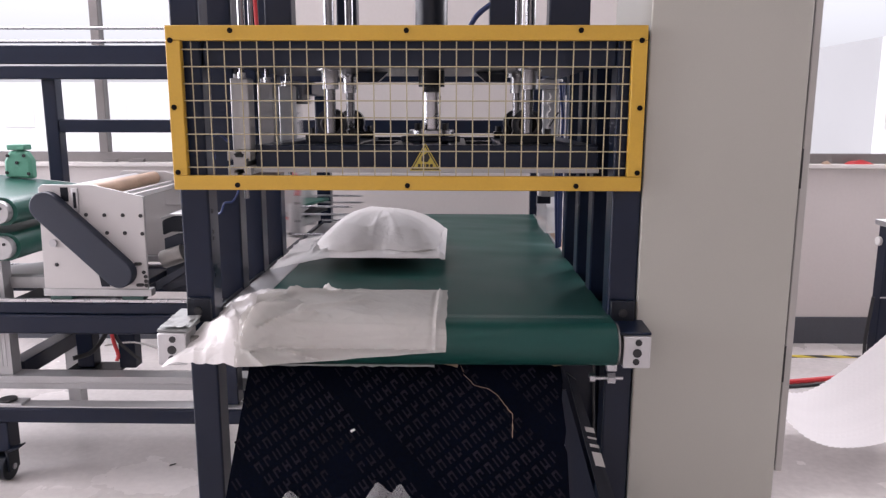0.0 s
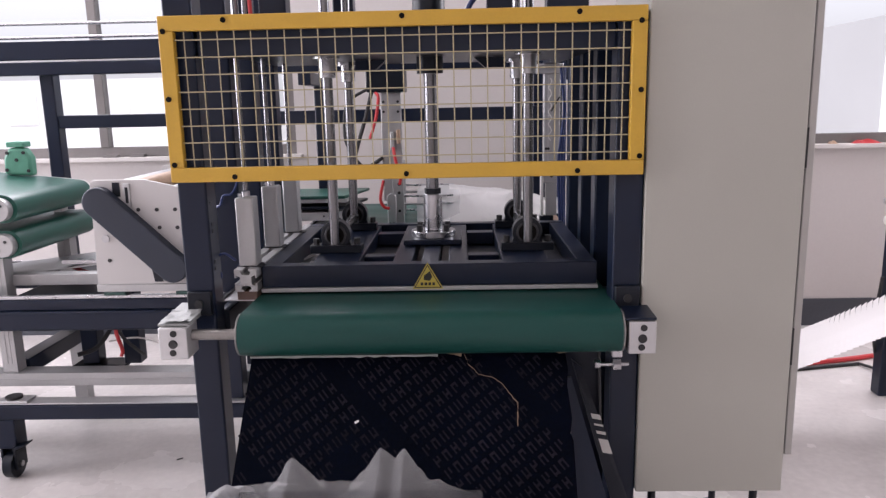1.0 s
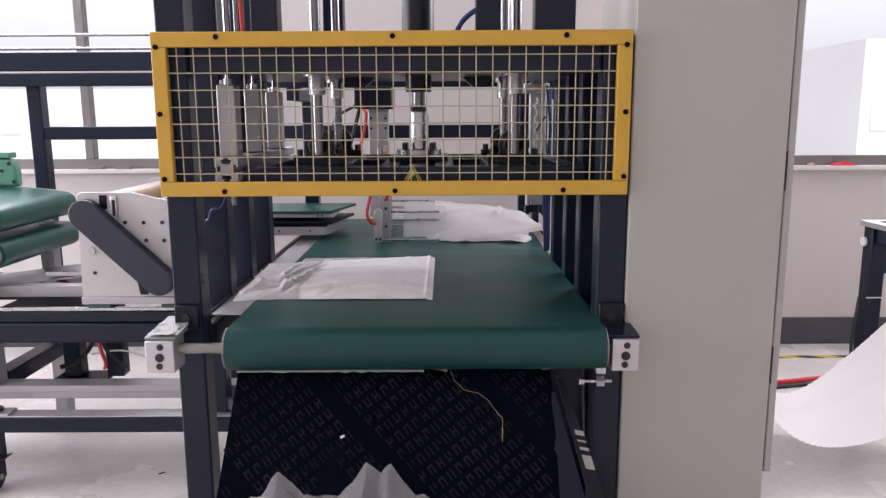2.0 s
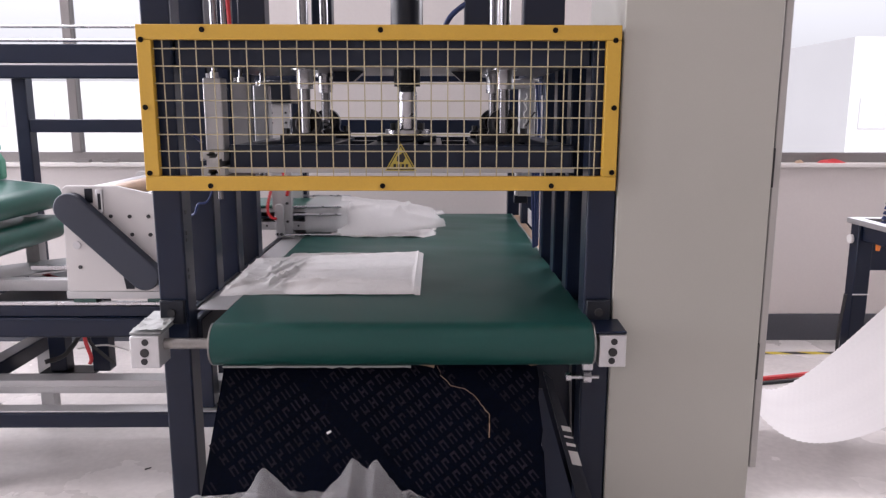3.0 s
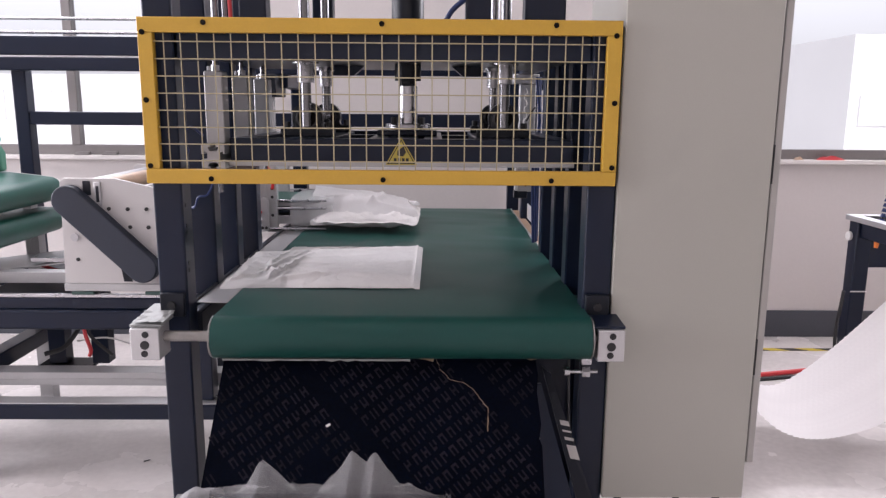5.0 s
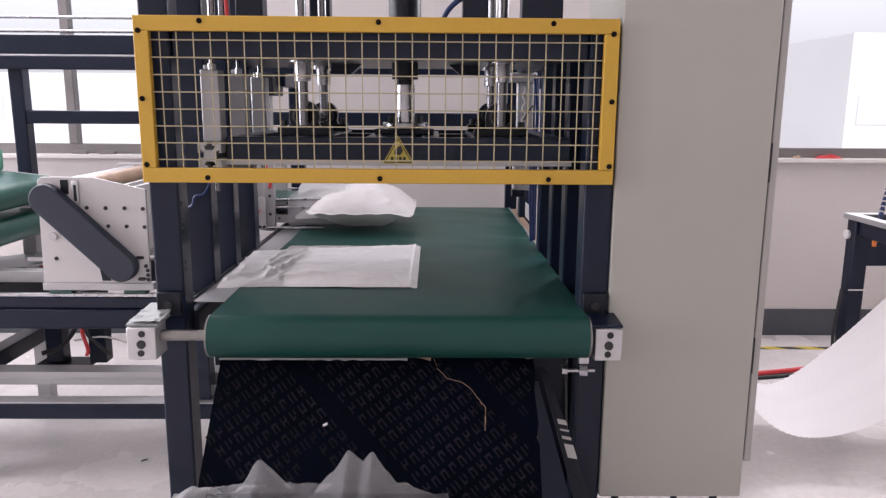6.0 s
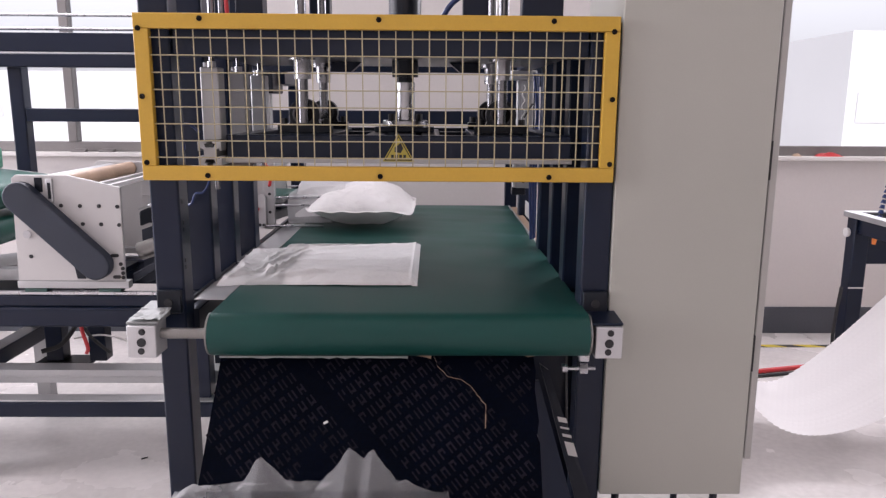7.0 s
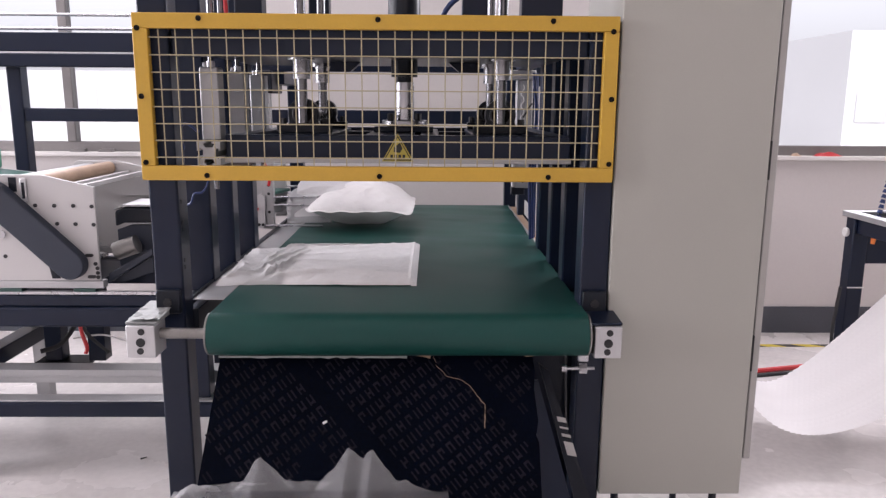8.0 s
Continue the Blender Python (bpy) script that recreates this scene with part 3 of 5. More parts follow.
GB = [(-0.468, 1.674), (0.008, 1.674), (0.476, 1.674), (-0.467, 1.257), (0.008, 1.257), (0.476, 1.257),
      (0.639, 1.648), (0.642, 1.47), (0.643, 1.294), (-0.632, 1.648), (-0.632, 1.47), (-0.632, 1.292)]
# holes in the guard frame, drawn as flat near-black heads
pieces("bolt", bolt_mesh(0.0075, 0.0025), M_HOLE, gf, [(x, 0.095, z) for x, z in GB])
nx, nz = 27, 8
xs = [GX0 + GW + (i + 0.55) * (GX1 - GX0 - 2 * GW) / nx for i in range(nx)]
zs = [GZ0 + GW + (i + 0.5) * (GZ1 - GZ0 - 2 * GW) / nz for i in range(nz)]
pieces("upright_wire", cyl(bm_new(), (0, 0, GZ0 + GW - 0.012), (0, 0, GZ1 - GW + 0.012), 0.00175, 6), M_WIRE, guard, [(x, 0.108, 0) for x in xs])
pieces("cross_wire", cyl(bm_new(), (GX0 + GW - 0.012, 0, 0), (GX1 - GW + 0.012, 0, 0), 0.00175, 6), M_WIRE, guard, [(0, 0.1045, z) for z in zs])

# ---- belt conveyor under the press ----
conv = thing("belt_conveyor", (CX, 1.1, 0), "green rubber belt conveyor between bright side rails", "conveyor")
DR, DZ, DY0, DY1 = 0.061, BELT_Z - 0.061, 0.045, 2.30
BX0, BX1 = -0.463, 0.590
BELT_TOP = DY1 - DY0


def belt_wave(x, y):
    """Slack of the belt: low ripples, stronger towards the far end and along the edges."""
    far = min(1.0, max(0.0, (y - 0.25) / 1.1))
    ripple = noise.noise((x * 1.9 + y * 0.9, y * 4.2 - x * 1.3, 3)) + 0.5 * noise.noise((x * 3.4 - y, y * 8.0 + x * 2.0, 8))
    edge = max(0.0, x - 0.25) / 0.34
    pucker = edge ** 1.5 * math.sin(y * 15 + 5 * x) * 0.7
    return (0.0004 + 0.0076 * far) * (0.75 * ripple + pucker * far)


def belt_loop(u, v):
    x = BX0 + (BX1 - BX0) * u
    half = math.pi * DR
    d = v * (2 * BELT_TOP + 2 * half)
    if d < BELT_TOP:
        y = DY1 - d
        fade = min(1.0, d / 0.1, (BELT_TOP - d) / 0.15)
        return (x, y, DZ + DR + belt_wave(x, y) * fade)
    d -= BELT_TOP
    if d < half:
        a = math.pi / 2 + d / DR
        return (x, DY0 + DR * math.cos(a), DZ + DR * math.sin(a))
    d -= half
    if d < BELT_TOP:
        return (x, DY0 + d, DZ - DR)
    a = -math.pi / 2 + (d - BELT_TOP) / DR
    return (x, DY1 + DR * math.cos(a), DZ + DR * math.sin(a))


b = sheet(bm_new(), 60, 360, belt_loop)
bmesh.ops.remove_doubles(b, verts=b.verts, dist=1e-5)
belt = part("belt", b, M_BELT, conv, "dark green rubber belt", smooth=30)
# belt edges and the seam
for x in (BX0 - 0.004, BX1 + 0.004):
    b = bm_new()
    rim = [(DY0 + (DR - 0.001) * math.cos(math.pi / 2 + math.pi * i / 16), DZ + (DR - 0.001) * math.sin(math.pi / 2 + math.pi * i / 16)) for i in range(17)]
    inn = [(DY0 + (DR - 0.004) * math.cos(math.pi / 2 + math.pi * i / 16), DZ + (DR - 0.004) * math.sin(math.pi / 2 + math.pi * i / 16)) for i in range(16, -1, -1)]
    prism(b, rim + inn, "x", x - 0.002, x + 0.002)
    part("belt_edge", b, M_DSTEEL, conv, "pale worn belt edge")
seam = part("belt_seam", box(bm_new(), BX0 + 0.01, BX1 - 0.01, 0.10, 0.104, BELT_Z + 0.0003, BELT_Z + 0.0008), M_ALUP, conv, "pale seam across the belt")
part("axle", cyl(bm_new(), (-0.68, DY0, DZ), (0.66, DY0, DZ), 0.0155, 20), M_DSTEEL, conv, "bare steel axle")
for sx, x0, x1 in ((-1, -0.685, -0.605), (1, 0.607, 0.682)):
    b = box(bm_new(), x0, x1, 0.0, 0.085, 0.762, 0.853)
    blk = part("bearing_block", b, M_ALU, conv, "machined aluminium bearing block", bevel=0.003)
    xm = (x0 + x1) / 2
    pieces("bolt", bolt_mesh(0.0095, 0.002), M_RUB, blk, [(xm + 0.003, 0.0, 0.836), (xm - 0.002, 0.0, 0.781)])
    part("axle_hole", cyl(bm_new(), (xm, 0.0, 0.806), (xm, -0.0025, 0.806), 0.0125, 14), M_RUB, blk)
    b = prism(bm_new(), [(0.012, 0.8535), (0.20, 0.8535), (0.20, 0.872), (0.012, 0.861)], "x", x0 - 0.004 if sx < 0 else x0 - 0.012, x1 + 0.003)
    part("bracket", b, M_FOIL if sx < 0 else M_SLATE, conv, bevel=0.002)
# crumpled foil on the left block
b = sheet(bm_new(), 10, 10, lambda u, v: (-0.68 + u * 0.085, 0.012 + v * 0.10, 0.869 + 0.006 * noise.noise((u * 7, v * 7, 3)) + 0.006 * v), )
part("tape_wrap", b, M_FOIL, conv, "crumpled silver tape", smooth=20)
part("guide_sheet", prism(bm_new(), [(-0.565, 0.871), (BX0 - 0.008, 0.871), (BX0 - 0.008, 0.8745), (-0.565, 0.8745)], "y", 0.21, 2.3), M_ALU, conv, "bright side guide sheet")
part("rear_post", box(bm_new(), 0.577, 0.645, 2.36, 2.42, 0.0, 1.70), M_SLATE, conv, bevel=0.003)
part("side_plate", box(bm_new(), 0.648, 0.652, 1.50, 2.35, 0.878, 0.955), M_WHITE, conv, "white steel side plate", bevel=0.001)
part("guide_lip", box(bm_new(), BX1 + 0.003, BX1 + 0.008, 1.1, 2.3, 0.868, 0.8825), M_ALUP, conv, "pale edge strip")
part("guide_sheet", prism(bm_new(), [(BX1 + 0.008, 0.868), (0.64, 0.868), (0.64, 0.872), (BX1 + 0.008, 0.872)], "y", 1.1, 2.3), M_BROWN, conv, "tan side guide strip")
part("guide_edge", box(bm_new(), -0.572, -0.5655, 0.21, 2.3, 0.858, 0.882), M_BLACK, conv)
part("rear_crossbar", box(bm_new(), -0.56, 0.585, 2.255, 2.30, 0.70, 0.755), M_SLATE, conv, bevel=0.003)
for x in (-0.56, 0.60):
    part("leg", box(bm_new(), x - 0.03, x + 0.03, 2.26, 2.32, 0.0, 0.84), M_SLATE, conv, bevel=0.003)
    part("belt_side", box(bm_new(), x - 0.012 if x < 0 else x + 0.01, x + 0.012 if x < 0 else x + 0.03, 0.20, 2.26, 0.775, 0.845), M_BLACK, conv, bevel=0.003)
# worn pale lip of the belt scraper under the drum
lip = [(BX0 + 0.02 + k * 0.022, 0.752 + 0.004 * noise.noise((k * 0.9, 2, 1))) for k in range(25)]
b = prism(bm_new(), lip + [(lip[-1][0], 0.7575), (lip[0][0], 0.7575)], "y", 0.030, 0.034)
part("scraper_lip", b, M_FOIL, conv, "thin pale scraper lip")
# tension screw at the right
b = cyl(bm_new(), (0.53, 0.05, 0.716), (0.62, 0.05, 0.716), 0.006, 12)
cyl(b, (0.575, 0.05, 0.716), (0.597, 0.05, 0.716), 0.017, 6)
cyl(b, (0.525, 0.05, 0.716), (0.54, 0.05, 0.716), 0.013, 10)
part("tension_screw", b, M_STEEL, conv, "bright tension screw with nut")
part("screw_lug", box(bm_new(), 0.57, 0.60, 0.035, 0.065, 0.74, 0.768), M_STEEL, conv, bevel=0.003)

# ---- cabinet ----
cab = thing("electrical_cabinet", (0.89, 0.35, 0), "tall beige painted steel control cabinet beside the press", "cabinet")
part("body", box(bm_new(), 0.668, 1.102, 0.12, 0.58, 0.283, 2.30), M_CAB, cab, bevel=0.004)
part("gasket", box(bm_new(), 1.1025, 1.108, 0.135, 0.565, 0.41, 2.28), M_RUB, cab)
dr = part("door", box(bm_new(), 1.1085, 1.130, 0.13, 0.57, 0.395, 2.29), M_DOOR, cab, "beige cabinet door", bevel=0.003)
for z in (0.68, 1.25, 1.85):
    part("hinge", box(bm_new(), 1.1022, 1.1075, 0.122, 0.134, z, z + 0.11), M_RUB, dr, "black hinge")
for x, y in ((0.73, 0.17), (1.04, 0.17), (0.73, 0.52), (1.04, 0.52)):
    b = cyl(bm_new(), (x, y, 0.012), (x, y, 0.2825), 0.012, 12)
    cyl(b, (x, y, 0.0), (x, y, 0.014), 0.035, 20)
    part("foot", b, M_BLACK, cab)

# ---- plywood chute ----
chute = thing("plywood_chute", (0, -0.1, 0), "cracked black film-faced plywood sheet leaning under the belt", "plywood")
TOP, BOT = Vector((0, 0.092, 0.753)), Vector((0, -0.36, 0.02))
slope = (BOT - TOP).normalized()
nrm = Vector((0, slope.z, -slope.y)).normalized()
if nrm.y > 0:
    nrm = -nrm


def on_ply(x, d, up=0.0):
    """A place on the sheet: x across, d down the slope from its top."""
    return Vector((x, 0, 0)) + TOP + slope * d + nrm * up


PL = (BOT - TOP).length
CR = [(0.155, 0.0), (0.168, 0.045), (0.198, 0.075), (0.24, 0.085), (0.262, 0.10), (0.29, 0.135), (0.306, 0.155), (0.304, 0.22)]


def ply_prism(bm, pts, up0, up1):
    lo, hi = [bm.verts.new(on_ply(x, d, up0)) for x, d in pts], [bm.verts.new(on_ply(x, d, up1)) for x, d in pts]
    for i in range(len(pts)):
        j = (i + 1) % len(pts)
        bm.faces.new((lo[i], lo[j], hi[j], hi[i]))
    bm.faces.new(lo[::-1]), bm.faces.new(hi)
    return bm


edge = [(0.445, 0.0), (0.452, 0.06), (0.447, 0.11), (0.455, 0.2), (0.448, 0.24), (0.455, 0.26), (0.457, PL)]
part("sheet", ply_prism(bm_new(), [(-0.452, 0)] + edge + [(-0.515, PL)], -0.015, 0.0), M_PLY, chute, smooth=0)
b = bm_new()
rs = random.Random(4)
for (x0, d0), (x1, d1) in zip(CR, CR[1:]):
    steps = 5
    for k in range(steps):
        a0, a1 = k / steps, (k + 1) / steps
        j0 = 0.0005 if d0 < 0.2 else 0.0002
        w0 = (0.0001 + 0.0003 * rs.random()) * (2.8 if 0.12 < d0 < 0.16 else 1.0)
        jx = 0.0065 * noise.noise((x0 * 90 + k * 1.7, d0 * 70, 1)) * (1 if 0 < k else 0)
        jn = 0.0065 * noise.noise((x0 * 90 + (k + 1) * 1.7, d0 * 70, 1)) * (1 if k + 1 < steps else 0)
        xa, da, xb, db = x0 + (x1 - x0) * a0 + jx, d0 + (d1 - d0) * a0, x0 + (x1 - x0) * a1 + jn, d0 + (d1 - d0) * a1
        ply_prism(b, [(xa - w0, da + j0), (xb - w0, db + j0), (xb + w0, db - j0 * 0.5), (xa + w0, da - j0 * 0.5)], 0.0005, 0.0022)
part("crack", b, M_WOOD, chute, "pale splintered crack", smooth=0)
part("chip", ply_prism(bm_new(), [(0.085, 0.0), (0.155, 0.0), (0.15, 0.024), (0.13, 0.018), (0.105, 0.014)], 0.0005, 0.003), M_WOOD, chute, "bare wood where the film broke off", smooth=0)
part("chip", ply_prism(bm_new(), [(0.395, 0.004), (0.445, 0.0), (0.452, 0.015), (0.43, 0.018)], 0.0005, 0.003), M_WOOD, chute, smooth=0)
part("paper_scrap", ply_prism(bm_new(), [(-0.150, 0.205), (-0.139, 0.199), (-0.136, 0.204), (-0.147, 0.210)], 0.001, 0.003), M_CORD, chute, "small white scrap", smooth=0)
# rows of worn diagonal printing, as plain strokes of letter size
b = bm_new()
rs = random.Random(11)
ang = radians(38)
ux, ud = math.cos(ang), -math.sin(ang)
vx, vd = math.sin(ang), math.cos(ang)
lh, lw, pitch = 0.029, 0.019, 0.0297


def stroke(bm, x, d, s0, s1, t0, t1):
    q = [(x + s_ * lw * ux + t_ * lh * vx, d + s_ * lw * ud + t_ * lh * vd) for s_, t_ in ((s0, t0), (s1, t0), (s1, t1), (s0, t1))]
    bm.faces.new([bm.verts.new(on_ply(px, pd, 0.0006)) for px, pd in q])


for row in range(-16, 26):
    for k in range(-46, 60):
        along = (k // 10) * 0.34 + (k % 10) * pitch + row * 0.005
        x, d = -0.038 + along * ux + row * 0.043 * vx, 0.19 + along * ud + row * 0.043 * vd
        if not (-0.44 - 0.08 * d < x < 0.435 and 0.02 < d < 0.84):
            continue
        if noise.noise((x * 4.5, d * 4.5, 5)) > 0.42:
            continue
        stroke(b, x, d, -0.46, -0.22, -0.5, 0.5)
        stroke(b, x, d, 0.20, 0.46, -0.5, 0.5 if k % 3 else 0.1)
        if rs.random() < 0.75:
            c_ = rs.choice((-0.38, 0.0, 0.3))
            stroke(b, x, d, -0.22, 0.20, c_ - 0.13, c_ + 0.13)
part("printed_pattern", b, M_PRINT, chute, "faint brown printed bars in slanting rows", smooth=0, kind="stuff")

# grey side sheet and black cover beside the chute
side = thing("side_cover", (0.52, 0.05, 0), "slanted grey and black sheet metal cover under the belt", "cover")
b = bm_new()
q = [(0.452, 0.10, 0.66), (0.468, 0.10, 0.66), (0.60, -0.20, 0.16), (0.47, -0.20, 0.16)]
lo, hi = [b.verts.new(p) for p in q], [b.verts.new((p[0], p[1] + 0.006, p[2])) for p in q]
for i in range(4):
    j = (i + 1) % 4
    b.faces.new((lo[i], lo[j], hi[j], hi[i]))
b.faces.new(lo), b.faces.new(hi[::-1])
part("slanted_sheet", b, M_SLATE, side, smooth=0)
part("stand_foot", box(bm_new(), 0.49, 0.58, -0.19, 0.06, 0.0, 0.17), M_BLACK, side, bevel=0.003)
b = bm_new()
q = [(0.474, 0.13, 0.70), (0.500, 0.13, 0.68), (0.66, -0.1, 0.2), (0.60, -0.12, 0.2)]
lo, hi = [b.verts.new(p) for p in q], [b.verts.new((p[0], p[1] + 0.012, p[2])) for p in q]
for i in range(4):
    j = (i + 1) % 4
    b.faces.new((lo[i], lo[j], hi[j], hi[i]))
b.faces.new(lo), b.faces.new(hi[::-1])
part("black_strip", b, M_BLACK, side, smooth=0)
for z0, z1 in ((0.55, 0.563), (0.533, 0.538), (0.512, 0.52), (0.465, 0.50)):
    def strip_x(z):
        return 0.487 + (0.69 - z) / 0.49 * 0.143
    def strip_y(z):
        return 0.13 - (0.69 - z) / 0.49 * 0.24
    b = bm_new()
    vs = [b.verts.new(p) for p in ((strip_x(z0) - 0.008, strip_y(z0) - 0.003, z0), (strip_x(z0) + 0.022, strip_y(z0) - 0.003, z0 - 0.006), (strip_x(z1) + 0.022, strip_y(z1) - 0.003, z1 - 0.006), (strip_x(z1) - 0.008, strip_y(z1) - 0.003, z1))]
    b.faces.new(vs)
    bmesh.ops.solidify(b, geom=b.faces[:], thickness=0.001)
    part("label_bar", b, M_CORD, side, "white label bar", smooth=0)
cable = thing("power_cable", (0.6, 0.1, 0.0), "thin black cable hanging beside the press post", "cable")
part("cable_run", hose(bm_new(), [(0.545, 0.09, 0.74), (0.548, 0.085, 0.62), (0.555, 0.08, 0.5), (0.585, 0.07, 0.36), (0.605, 0.05, 0.2), (0.60, 0.02, 0.008)], 0.004), M_RUB, cable)

# ---- infeed line at the left ----
stand = thing("machine_stand", (-1.6, 1.1, 0), "dark steel stand with rails for the feeding carriage", "stand")
part("front_rail_beam", box(bm_new(), -4.0, -0.60, 0.782, 0.90, 0.606, 0.684), M_SLATE, stand, bevel=0.010)
part("rail_bed", box(bm_new(), -4.0, -0.60, 0.80, 0.862, 0.6845, 0.728), M_SLATE, stand, bevel=0.004)
part("linear_rail", box(bm_new(), -4.0, -0.66, 0.805, 0.825, 0.7285, 0.742), M_STEEL, stand, "bright linear rail", bevel=0.002)
part("rear_rail_beam", box(bm_new(), -4.0, -0.66, 1.45, 1.53, 0.614, 0.728), M_SLATE, stand, bevel=0.006)
part("linear_rail", box(bm_new(), -4.0, -0.66, 1.48, 1.50, 0.7285, 0.742), M_STEEL, stand, "bright linear rail", bevel=0.002)
part("low_beam", box(bm_new(), -4.0, -0.55, 0.75, 0.83, 0.252, 0.314), M_SLATE, stand, bevel=0.008)
# added strip: imitates window light reflected by the beam's top face
part("sheen_strip", box(bm_new(), -4.0, -0.55, 0.756, 0.825, 0.3145, 0.320), M_ALU, stand, "bright metal strip standing in for the sheen on the beam's top", bevel=0.002)
b = box(bm_new(), -4.0, -0.46, 0.87, 0.955, 0.348, 0.402)
box(b, -4.0, -0.46, 0.8675, 0.8705, 0.372, 0.378)
part("aluminium_beam", b, M_ALUP, stand, "wide aluminium profile", bevel=0.003)
part("cross_beam", box(bm_new(), -1.74, -1.66, 0.965, 1.60, 0.36, 0.43), M_SLATE, stand, bevel=0.005)
part("rear_low_beam", box(bm_new(), -4.0, -0.66, 1.60, 1.68, 0.36, 0.43), M_SLATE, stand, bevel=0.005)
for x in (-1.56, -1.37):
    part("hanger", box(bm_new(), x, x + 0.075, 1.2, 1.27, 0.322, 0.70), M_SLATE, stand, bevel=0.004)
part("hanger_plate", box(bm_new(), -1.60, -1.36, 1.18, 1.29, 0.308, 0.321), M_BLACK, stand, bevel=0.003)
part("hanger_top", box(bm_new(), -1.62, -1.22, 0.865, 1.45, 0.70, 0.727), M_BLACK, stand, bevel=0.003)
part("level_screw", cyl(bm_new(), (-1.50, 1.23, 0.22), (-1.50, 1.23, 0.308), 0.012, 12), M_STEEL, stand)
for x, y in ((-1.70, 0.752), (-3.6, 0.752), (-2.75, 1.60), (-3.6, 1.60), (-0.93, 1.60)):
    part("leg", box(bm_new(), x, x + 0.078, y, y + 0.076, 0.13, 0.252 if y < 1 else 0.36), M_SLATE, stand, bevel=0.005)
    b = cyl(bm_new(), (x + 0.02, y + 0.03, 0.055), (x + 0.058, y + 0.03, 0.055), 0.055, 24)
    box(b, x + 0.008, x + 0.018, y + 0.0, y + 0.07, 0.04, 0.13)
    box(b, x + 0.060, x + 0.070, y + 0.0, y + 0.07, 0.04, 0.13)
    cst = part("caster", b, M_BLACK, stand, "black swivel caster", bevel=0.002)
    part("caster_hub", cyl(bm_new(), (x + 0.004, y + 0.03, 0.055), (x + 0.074, y + 0.03, 0.055), 0.012, 12), M_STEEL, cst)
    b = prism(bm_new(), [(x + 0.07, 0.13), (x + 0.125, 0.152), (x + 0.125, 0.158), (x + 0.07, 0.142)], "y", y - 0.02, y + 0.03)
    part("brake_pedal", b, M_BLACK, cst)
for x in (-2.9, -0.78):
    part("beam_post", box(bm_new(), x, x + 0.07, 0.785, 0.855, 0.3205, 0.6055), M_SLATE, stand, bevel=0.004)
    xr = -0.895 if x > -1 else x
    part("beam_post", box(bm_new(), xr, xr + 0.065, 1.455, 1.525, 0.0, 0.613), M_SLATE, stand, bevel=0.004)
part("side_profile", box(bm_new(), -2.2, -1.28, 0.93, 0.99, 0.755, 0.80), M_ALUP, stand, "aluminium profile rail", bevel=0.002)
part("slanted_tray", prism(bm_new(), [(-1.95, 0.742), (-1.36, 0.815), (-1.36, 0.822), (-1.95, 0.749)], "y", 1.02, 1.4), M_ALU, stand, "bright slanted tray", bevel=0.001)
part("profile_cap", box(bm_new(), -1.5, -1.2, 1.02, 1.10, 0.823, 0.838), M_STEEL, stand)

pad = thing("level_pad", (-1.60, 0.79, 0.3205), "small grey levelling pad lying on the beam", "pad")
b = box(bm_new(), -1.68, -1.56, 0.757, 0.824, 0.3205, 0.330)
part("plate", b, M_ALU, pad, bevel=0.002)
part("disc", cyl(bm_new(), (-1.63, 0.79, 0.330), (-1.63, 0.79, 0.340), 0.032, 24), M_RUB, pad)

leads = thing("cable_bundle", (-1.30, 1.0, 0.43), "red and black cables with a white cord behind the beam", "cable")
part("red_lead", hose(bm_new(), [(-1.30, 1.0, 0.61), (-1.29, 0.99, 0.53), (-1.27, 0.985, 0.46), (-1.275, 0.98, 0.432)], 0.008), M_RED, leads, "red cable")
part("black_lead", hose(bm_new(), [(-1.295, 1.0, 0.61), (-1.275, 1.0, 0.52), (-1.22, 1.0, 0.46), (-1.18, 0.99, 0.434)], 0.007), M_RUB, leads, "black cable")
part("black_lead", hose(bm_new(), [(-1.38, 1.15, 0.62), (-1.37, 1.12, 0.53), (-1.41, 1.05, 0.45), (-1.47, 1.0, 0.434)], 0.010), M_RUB, leads, "black cable")
part("white_lead", hose(bm_new(), [(-1.38, 1.1, 0.46), (-1.25, 1.1, 0.475), (-1.1, 1.05, 0.455), (-0.95, 1.0, 0.44), (-0.75, 1.0, 0.48), (-0.62, 1.1, 0.56)], 0.004), M_CORD, leads, "white cord")
part("red_lead", hose(bm_new(), [(-1.55, 1.15, 0.79), (-1.45, 1.12, 0.765), (-1.36, 1.1, 0.752), (-1.25, 1.1, 0.748)], 0.008), M_RED, leads, "red cable")

infeed = thing("infeed_conveyor", (-2.3, 1.15, 0), "pair of green feeding belts one over the other", "conveyor")
for z0, z1, r in ((1.075, 1.27, 0.055), (0.935, 0.915, 0.055)):
    bl = part("feed_belt", prism(bm_new(), capsule(-3.4, z1, -1.62, z0, r, 14), "y", 0.87, 1.46), M_BELT2, infeed, "green feeding belt", smooth=30)
    for y0, y1 in ((0.835, 0.869), (1.461, 1.49)):
        part("side_plate", prism(bm_new(), capsule(-3.4, z1, -1.625, z0, r * 0.82, 10), "y", y0, y1), M_ALUP, infeed, "aluminium side plate", bevel=0.002)
    pieces("screw", bolt_mesh(0.006, 0.003), M_RUB, infeed, [(-1.64, 0.835, z0 + 0.018), (-1.61, 0.835, z0 + 0.016), (-1.64, 0.835, z0 - 0.018)])
